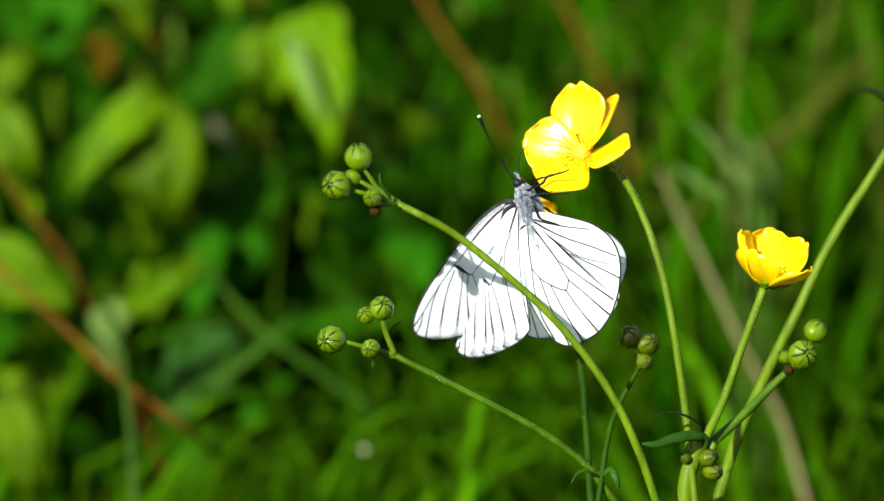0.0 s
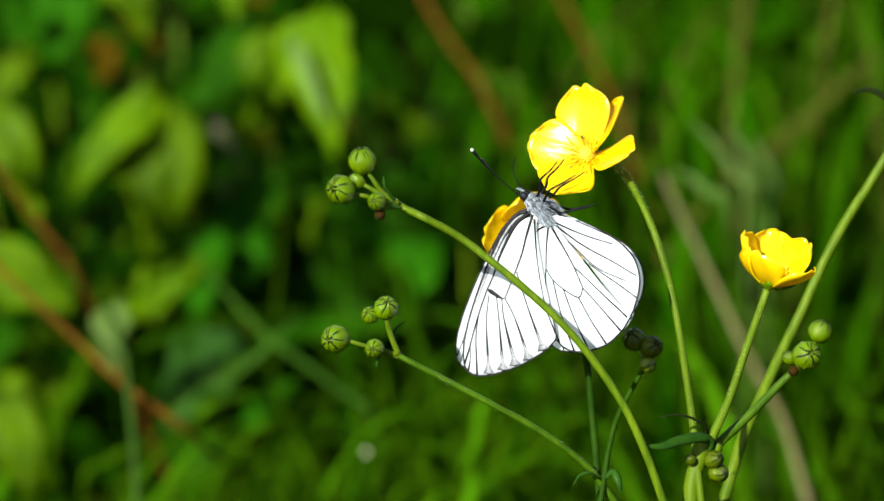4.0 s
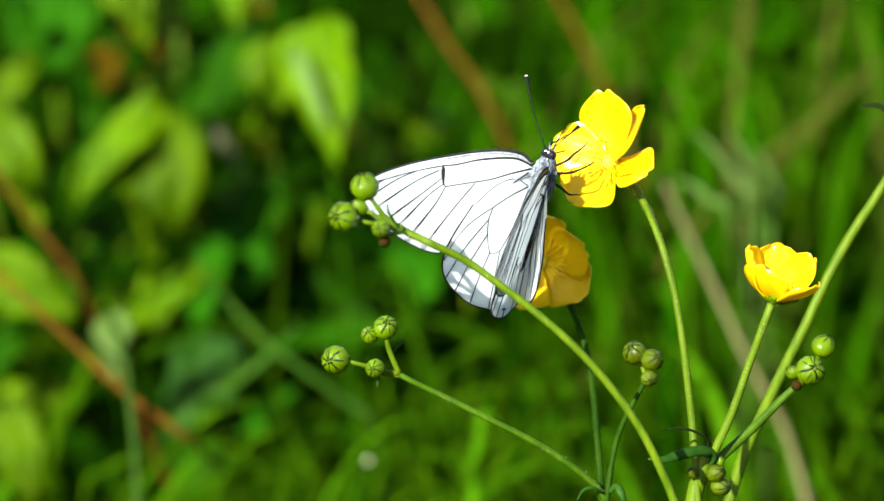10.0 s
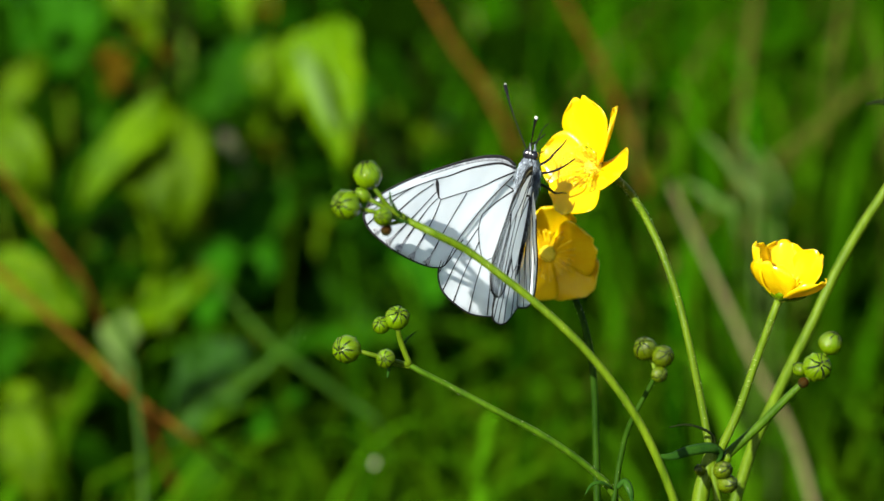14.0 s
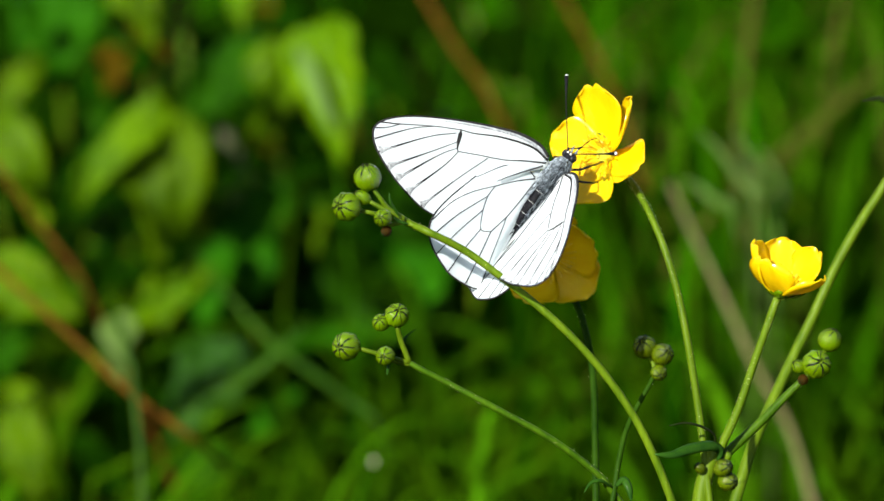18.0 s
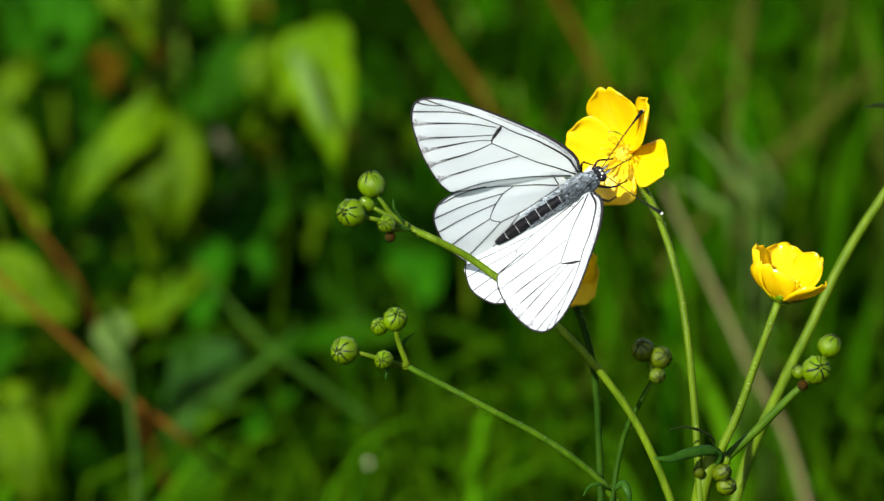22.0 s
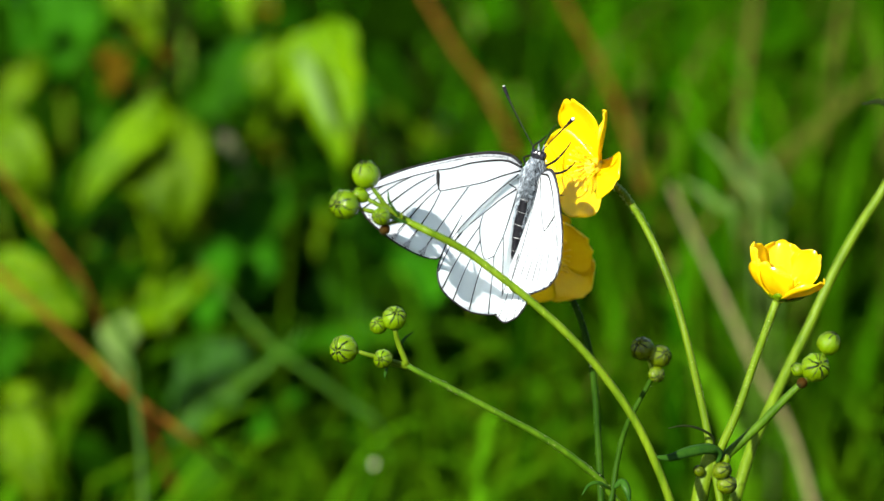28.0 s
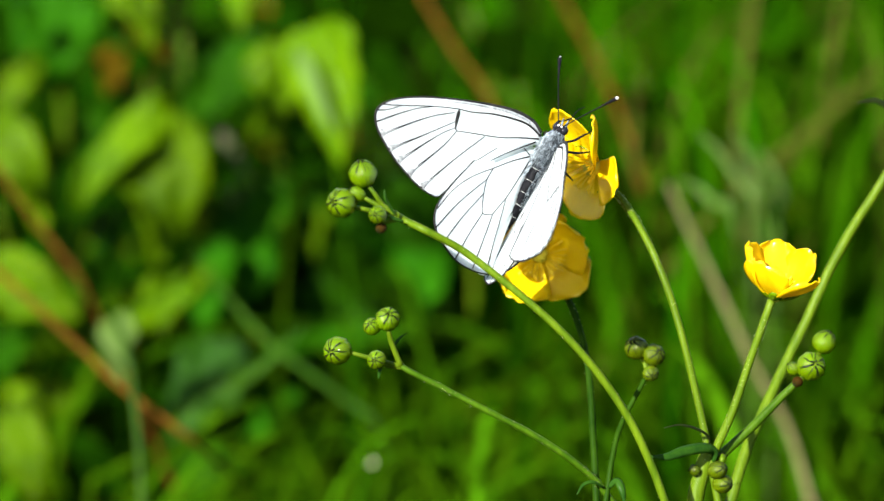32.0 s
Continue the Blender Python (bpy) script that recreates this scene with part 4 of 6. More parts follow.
# ---- butterfly ----
butterfly = new("butterfly")
butterfly.empty_display_size = 0.01
tagged(butterfly, "white butterfly with black-veined wings, clinging to a yellow buttercup", "butterfly")
MM = 0.001


def closed_line(pts, steps=4):
    """A smooth closed outline."""
    pts = [Vector(p) for p in pts]
    out, n = [], len(pts)
    for i in range(n):
        a, b, c, d = pts[i - 1], pts[i], pts[(i + 1) % n], pts[(i + 2) % n]
        for k in range(steps):
            s = k / steps
            out.append(0.5 * (2 * b + (c - a) * s + (2 * a - 5 * b + 4 * c - d) * s * s + (3 * b - a - 3 * c + d) * s ** 3))
    return out


def camber(x, y, amount):
    """The gentle arch and ripple of a wing's membrane, in millimetres."""
    return -amount * (x * x + 0.5 * (y + 8) ** 2) / 900 + 0.05 * math.sin(0.9 * x + 0.5 * y)


def membrane(name, outline, amount, mirror, label):
    """A thin wing in its hinge's space, from an outline in millimetres."""
    line = closed_line([(x, y, 0) for x, y in outline])
    bm = bmesh.new()
    edge = [bm.verts.new(p) for p in line]
    bm.faces.new(edge)
    bmesh.ops.triangulate(bm, faces=bm.faces[:])
    for _ in range(3):
        long = [e for e in bm.edges if e.calc_length() > 1.6]
        bmesh.ops.subdivide_edges(bm, edges=long, cuts=1)
        bmesh.ops.triangulate(bm, faces=bm.faces[:])
    for v in bm.verts:
        v.co.z = camber(v.co.x, v.co.y, amount)
    bm.normal_update()
    bm.faces.ensure_lookup_table()
    up = bm.faces[0].normal.z
    top = bm.verts[:]
    double = bmesh.ops.duplicate(bm, geom=bm.verts[:] + bm.edges[:] + bm.faces[:])
    pair = double["vert_map"]
    rim = [e for e in bm.edges if e.is_boundary and e.verts[0] in pair and e.verts[0] in set(top)]
    low = [g for g in double["geom"] if isinstance(g, bmesh.types.BMFace)]
    for f in low:
        f.normal_flip()
    for v in top:
        v.co.z += 0.03 if up > 0 else -0.03
        pair[v].co.z -= 0.03 if up > 0 else -0.03
    for e in rim:
        a, b = e.verts
        bm.faces.new((a, b, pair[b], pair[a]))
    s = -MM if mirror else MM
    for v in bm.verts:
        v.co = Vector((v.co.x * s, v.co.y * MM, v.co.z * MM))
    bmesh.ops.recalc_face_normals(bm, faces=bm.faces[:])
    return part(name, bm, WING, butterfly, label)


def rib(wing, name, pts, widths, amount, mirror, material=None, height=0.10, label="", under=1.5):
    """A vein: a flat raised bar that shows on both faces of the wing; widths in millimetres along it."""
    line = glide([(x, y, 0) for x, y in pts], 6)
    n = len(line)
    bm = bmesh.new()
    rings = []
    s = -MM if mirror else MM
    for i, p in enumerate(line):
        way = (line[min(i + 1, n - 1)] - line[max(i - 1, 0)]).normalized()
        side = Vector((-way.y, way.x, 0))
        f = i / (n - 1) * (len(widths) - 1)
        k = min(int(f), len(widths) - 2)
        w = (widths[k] + (widths[k + 1] - widths[k]) * (f - k)) * 0.30
        z = camber(p.x, p.y, amount)
        ring = []
        for a, b in ((-1, 0), (-0.6, 1), (0.6, 1), (1, 0), (under, -1), (-under, -1)):
            q = p + side * w * a
            ring.append(bm.verts.new((q.x * s, q.y * MM, (z + height * b) * MM)))
        rings.append(ring)
    for a, b in zip(rings, rings[1:]):
        for j in range(6):
            bm.faces.new((a[j], a[(j + 1) % 6], b[(j + 1) % 6], b[j]))
    bm.faces.new(rings[0][::-1])
    bm.faces.new(rings[-1])
    bmesh.ops.recalc_face_normals(bm, faces=bm.faces[:])
    return part(name, bm, material or VEIN, wing, label)


FORE = ((0.3, -0.6), (1.4, 1.1), (4.0, 1.8), (8.0, 1.1), (12.5, -0.8), (17.0, -3.1), (21.0, -5.4), (25.0, -8.0), (28.2, -10.6), (30.2, -13.2),
        (30.3, -15.2), (28.3, -17.1), (24.8, -18.6), (20.4, -19.8), (15.6, -20.4), (12.6, -20.2), (10.9, -19.2), (8.6, -14.2), (5.0, -7.2), (2.2, -2.6))
FORE_VEINS_INNER = (
    ("vein", ((1.0, 0.6), (5.0, 0.6), (10.7, -1.6), (15.0, -4.1), (17.5, -5.2)), (0.9, 0.7, 0.4, 0.3)),
    ("vein", ((1.0, 0.0), (4.5, -2.2), (7.7, -4.4), (12.3, -6.8), (15.5, -8.5)), (0.6, 0.4, 0.28, 0.25)),
    ("vein", ((17.5, -5.2), (21.8, -7.7), (27.1, -11.3), (30.1, -13.2)), (0.3, 0.28, 0.3, 0.5)),
    ("vein", ((21.8, -7.7), (25.0, -10.7), (29.2, -16.2)), (0.25, 0.25, 0.5)),
    ("vein", ((27.1, -11.3), (28.6, -13.2), (30.3, -14.6)), (0.22, 0.22, 0.5)),
    ("vein", ((17.9, -6.2), (21.7, -10.0), (27.2, -17.5)), (0.22, 0.25, 0.8)),
)
FORE_VEINS_OUTER = (
    ("vein", ((16.6, -7.1), (19.6, -11.7), (24.3, -18.6)), (0.22, 0.26, 0.9)),
    ("vein", ((16.0, -8.1), (18.1, -11.4), (21.6, -19.3)), (0.22, 0.26, 0.95)),
    ("vein", ((15.5, -8.5), (16.2, -12.5), (18.6, -20.0)), (0.22, 0.26, 0.9)),
    ("vein", ((10.4, -6.1), (12.7, -12.6), (15.0, -20.3)), (0.22, 0.26, 0.8)),
    ("vein", ((1.2, -0.8), (5.6, -6.9), (9.4, -13.9), (11.0, -19.2)), (0.5, 0.25, 0.22, 0.4)),
    ("discal_spot", ((17.5, -5.2), (17.1, -6.0), (16.6, -7.1), (16.0, -8.2), (15.5, -8.5)), (0.4, 1.5, 1.25, 0.5, 0.25)),
)
FORE_VEINS = FORE_VEINS_INNER + FORE_VEINS_OUTER
HIND = ((0.2, 1.0), (3.8, 0.8), (8.0, -1.8), (11.4, -6.6), (13.3, -12.2), (14.1, -16.2), (13.8, -18.6), (12.4, -20.6), (9.6, -22.2), (5.6, -23.5), (1.4, -23.4),
        (-1.7, -22.6), (-1.1, -18.0), (-0.5, -11.5), (-0.1, -4.5))
HIND_VEINS_INNER = (
    ("vein", ((0.8, -0.6), (1.3, -5.2), (1.9, -9.1), (3.0, -13.0)), (0.6, 0.35, 0.28, 0.25)),
    ("vein", ((1.9, -9.1), (0.6, -14.6), (-1.2, -22.2)), (0.24, 0.24, 0.4)),
    ("vein", ((3.0, -13.0), (2.2, -18.2), (1.6, -23.2)), (0.24, 0.24, 0.45)),
    ("vein", ((3.0, -13.0), (4.9, -13.7), (6.6, -10.7), (7.3, -8.2), (7.1, -5.9)), (0.24, 0.24, 0.22, 0.24)),
    ("vein", ((4.9, -13.7), (5.6, -18.4), (5.8, -23.3)), (0.24, 0.24, 0.45)),
)
HIND_VEINS_OUTER = (
    ("vein", ((6.6, -10.7), (8.4, -16.4), (9.6, -22.1)), (0.24, 0.24, 0.45)),
    ("vein", ((7.3, -8.2), (10.4, -14.4), (12.4, -20.4)), (0.24, 0.24, 0.45)),
    ("vein", ((1.2, -0.4), (4.2, -2.9), (7.1, -5.9)), (0.5, 0.3, 0.24)),
    ("vein", ((7.1, -5.9), (10.4, -9.4), (12.6, -13.0), (13.9, -17.6)), (0.24, 0.24, 0.4)),
    ("vein", ((1.4, -0.2), (4.3, 0.2), (7.8, -2.0), (11.2, -6.7)), (0.45, 0.3, 0.22)),
)
HIND_VEINS = HIND_VEINS_INNER + HIND_VEINS_OUTER
FOLD = ((0.0, 0.2), (0.1, -4.5), (0.0, -11.5), (0.1, -18.0), (0.1, -22.6), (-1.8, -22.0), (-5.0, -20.4), (-7.2, -18.3), (-8.4, -15.4), (-8.0, -11.6), (-6.1, -7.5), (-3.8, -3.4), (-1.6, -0.4))
FOLD_VEINS = (
    ("vein", ((-0.3, -0.9), (-2.7, -5.4), (-6.6, -11.2)), (0.4, 0.25, 0.2)),
    ("vein", ((0.0, -1.2), (-1.5, -6.9), (-4.0, -12.6), (-6.4, -18.4)), (0.4, 0.25, 0.25)),
    ("vein", ((0.2, -5.0), (-0.9, -11.8), (-3.9, -17.6)), (0.3, 0.2, 0.15)),
    ("vein", ((-0.2, -10.5), (-1.8, -15.6), (-3.5, -21.1)), (0.22, 0.24, 0.3)),
)


def wing_set(name, outline, veins, amount, mirror, spot, label, border):
    wing = membrane(name, outline, amount, mirror, label)
    for kind, pts, widths in veins:
        rib(wing, kind, pts, widths, amount, mirror, under=1.0 if kind == "discal_spot" else 1.5)
    if name == "forewing":
        for kind, pts, widths in veins:
            if kind == "vein" and abs(pts[-1][1]) > 17 and pts[-1][0] > 14:
                p, q = Vector(pts[-2]), Vector(pts[-1])
                way = (q - p).normalized()
                rib(wing, "dusky_patch", [q - way * 3.6, q - way * 1.6, q - way * 0.15], (0.1, 0.9, 2.9), amount, mirror, DUSK, 0.11)
    if name == "forewing":
        rib(wing, "costa", [(x - 0.1, y - 0.5) for x, y in outline[1:7]], (1.5, 1.3, 0.9, 0.6, 0.3), amount, mirror, COSTA, 0.08)
    a, b, widths = border
    rim = list(outline[a:b])
    rib(wing, "border", rim, [1.5 * w for w in widths], amount, mirror, None, 0.12, "", 1.0)
    wing.matrix_basis = spot
    wing["hinge_x"], wing["hinge_y"], wing["hinge_z"] = spot.translation
    return wing


made = {}
for mirror in (False, True):
    s = -1 if mirror else 1
    made["fore", mirror] = wing_set("forewing", FORE, FORE_VEINS, 0.9, mirror, pose(1.45 * MM * s, 0, 0.8 * MM), "", (1, 18, (0.8, 0.65, 0.42, 0.34, 0.3, 0.4, 0.35, 0.3, 0.3, 0.22)))
    made["hind", mirror] = wing_set("hindwing", HIND, HIND_VEINS, 0.5, mirror, pose(1.45 * MM * s, -3.0 * MM, 0.20 * MM), "", (3, 12, (0.2, 0.25, 0.32, 0.32, 0.3)))
    made["fold", mirror] = wing_set("anal_fold", FOLD, FOLD_VEINS, 0.2, mirror, pose(1.45 * MM * s, -3.0 * MM, 0.18 * MM), "", (4, 12, (0.3, 0.3, 0.28, 0.12)))
right_forewing, left_forewing = made["fore", False], made["fore", True]
right_hindwing, left_hindwing = made["hind", False], made["hind", True]
right_fold, left_fold = made["fold", False], made["fold", True]


def hinged(ob, a, b, c):
    """A wing turned about its hinge, in degrees."""
    return Matrix.Translation((ob["hinge_x"], ob["hinge_y"], ob["hinge_z"])) @ pose(0, 0, 0, a, b, c)


def swung(ob, a, b=0):
    """An antenna or leg turned about its root by a degrees in the plane of the back and raised by b."""
    return Matrix.Translation((ob["root_x"], ob["root_y"], ob["root_z"])) @ pose(0, 0, 0, 0, 0, a) @ pose(0, 0, 0, b)


def aimed(ob, x, y, z):
    """An antenna turned about its root so that its tip lies toward x, y, z of the body's space."""
    side = 1 if ob["root_x"] > 0 else -1
    turn = Vector((8.75 * side, 11.2, 1.9)).rotation_difference(Vector((x, y, z)))
    return Matrix.Translation((ob["root_x"], ob["root_y"], ob["root_z"])) @ turn.to_matrix().to_4x4()


# body: thorax, segmented abdomen, head with eyes, antennae, legs and tongue
rng = random.Random(9)
bm = ball(bmesh.new(), Vector((0, -0.6, 0)) * MM, 1.9 * MM, 3.2 * MM, 1.8 * MM, 18, 12)
part("thorax", bm, CHITIN, butterfly)
line, girth = [], []
for i in range(25):
    f = i / 24
    line.append(Vector((0, -2.4 - 16.4 * f, 0.25 - 0.35 * f)) * MM)
    girth.append((0.35 if i == 0 else (1.05 + 0.95 * f - 1.5 * f ** 2.6) * (1 + 0.04 * math.cos(f * 7 * math.tau)) * (0.75 if i == 24 else 1)) * MM)
abdomen = part("abdomen", tube(bmesh.new(), line, girth, 16, 2), CHITIN, butterfly)
for i in range(6):
    f = (i + 1.0) / 7
    r = 1.04 + 0.95 * f - 1.5 * f ** 2.6
    y = -2.4 - 16.4 * f
    ring = [Vector((r * math.cos(a), y, 0.25 - 0.35 * f + r * math.sin(a))) * MM for a in [math.tau * k / 14 for k in range(15)]]
    part("ring", tube(bmesh.new(), ring, [0.06 * MM, 0.06 * MM], 5, 2), PALE, abdomen)
feelers, legs = {}, []
head = part("head", ball(bmesh.new(), Vector((0, 3.35, 0.1)) * MM, 1.2 * MM, 1.05 * MM, 1.1 * MM, 14, 10), CHITIN, butterfly)
for s in (-1, 1):
    part("tuft", ball(bmesh.new(), Vector((0.32 * s, 3.95, 0.85)) * MM, 0.22 * MM, 0.3 * MM, 0.2 * MM, 8, 6), TIP, head, "white face tuft")
    part("eye", ball(bmesh.new(), Vector((0.85 * s, 3.6, 0.15)) * MM, 0.70 * MM, 0.85 * MM, 0.85 * MM, 14, 10), EYE_BLACK, head)
    pts = [Vector(p) * MM for p in ((0.45 * s, 4.05, 0.7), (3.2 * s, 7.55, 1.6), (6.4 * s, 11.55, 2.3), (9.2 * s, 15.25, 2.6))]
    root = pts[0].copy()
    pts = [p - root for p in pts]
    antenna = part("antenna", tube(bmesh.new(), pts, [0.11 * MM, 0.10 * MM, 0.10 * MM, 0.15 * MM, 0.38 * MM], 7), CHITIN, butterfly, "", Matrix.Translation(root))
    antenna["root_x"], antenna["root_y"], antenna["root_z"] = root
    feelers[s] = antenna
    part("club_tip", ball(bmesh.new(), pts[-1], 0.32 * MM, 0.36 * MM, 0.30 * MM, 8, 6), TIP, antenna, "pale club tip")
    part("palp", tube(bmesh.new(), [Vector((0.35 * s, 3.85, -0.4)) * MM, Vector((0.5 * s, 4.85, -0.2)) * MM, Vector((0.5 * s, 5.6, 0.1)) * MM], [0.28 * MM, 0.22 * MM, 0.08 * MM], 6), FUR, head)
    for k, (y0, knee, foot) in enumerate((
            (1.6, (2.8, 4.4, -3.2), (2.4, 6.6, -7.0)), (0.2, (4.2, 1.9, -3.8), (3.4, 3.2, -9.0)), (-1.2, (3.6, -2.8, -3.8), (3.0, -3.2, -8.6)))):
        mid = ((knee[0] + foot[0]) / 2 * s, (knee[1] + foot[1]) / 2, (knee[2] + foot[2]) / 2 - 0.3)
        pts = [Vector(p) * MM for p in ((0.9 * s, y0, -1.2), (knee[0] * s * 0.75, (y0 + knee[1]) / 2, -2.6), (knee[0] * s, knee[1], knee[2]), mid, (foot[0] * s, foot[1], foot[2]))]
        root = pts[0].copy()
        leg = part("leg", tube(bmesh.new(), [p - root for p in pts], [0.24 * MM, 0.24 * MM, 0.20 * MM, 0.15 * MM, 0.11 * MM], 6), CHITIN, butterfly, "", Matrix.Translation(root))
        leg["root_x"], leg["root_y"], leg["root_z"] = root
        legs.append(leg)
part("proboscis", tube(bmesh.new(), [Vector(p) * MM for p in ((0, 4.1, -0.5), (0.3, 6.2, -0.9), (0.2, 8.2, -2.2), (0, 9.2, -4.2))], [0.13 * MM, 0.11 * MM, 0.09 * MM], 6), CHITIN, head)

# fine hair: a dense coat on thorax and head, a long silvery fringe along the abdomen's sides
verts, faces = [], []
for i in range(3600):
    a, f = rng.uniform(0, math.tau), rng.random()
    y = 3.2 - 14.5 * f ** 1.25
    out = Vector((math.cos(a), 0, math.sin(a)))
    if y > -3.5:
        r, long, lift = 1.9 * math.sqrt(max(0.1, 1 - ((y + 0.6) / 4.4) ** 2)), rng.uniform(0.4, 1.1), rng.uniform(0.25, 0.7)
        if y > 2.4 and out.z > 0.2 and rng.random() < 0.6:
            continue
    else:
        r, long, lift = 1.34 + 0.02 * (y + 3.5), rng.uniform(0.5, 1.1), rng.uniform(0.5, 1.0)
        if abs(out.x) < 0.62 or out.z < -0.5 or rng.random() < min(0.85, (-3.5 - y) / 14):
            continue
    p = Vector((0, y, 0 if y > -3.5 else 0.15)) + out * r * 0.97
    tip = p + out * long * lift + Vector((rng.uniform(-0.3, 0.3), rng.uniform(-2.1, -0.7), rng.uniform(-0.2, 0.2)))
    w = out.cross(Vector((0, 1, 0))) * 0.04
    k = len(verts)
    verts += [(p - w) * MM, (p + w) * MM, ((p + tip) / 2 + out * 0.12 + w * 0.7) * MM, tip * MM]
    faces += [(k, k + 1, k + 2), (k, k + 2, k + 3)]
data = bpy.data.meshes.new("fur")
data.from_pydata([tuple(v) for v in verts], [], faces)
data.materials.append(FUR)
tagged(piece("fur", data, butterfly, "long silvery grey hair"), kind="stuff")

# short black down over the abdomen
verts, faces = [], []
for i in range(900):
    a, f = rng.uniform(0, math.tau), rng.random()
    y, out = -3.0 - 15.0 * f, Vector((math.cos(a), 0, math.sin(a)))
    p = Vector((0, y, 0.2 - 0.3 * f)) + out * (1.05 + 0.95 * f - 1.5 * f ** 2.6)
    tip = p + out * rng.uniform(0.1, 0.3) + Vector((rng.uniform(-0.15, 0.15), rng.uniform(-0.9, -0.4), 0))
    w = out.cross(Vector((0, 1, 0))) * 0.06
    k = len(verts)
    verts += [(p - w) * MM, (p + w) * MM, tip * MM]
    faces.append((k, k + 1, k + 2))
data = bpy.data.meshes.new("down")
data.from_pydata([tuple(v) for v in verts], [], faces)
data.materials.append(CHITIN)
tagged(piece("down", data, abdomen, "short black down"), kind="stuff")


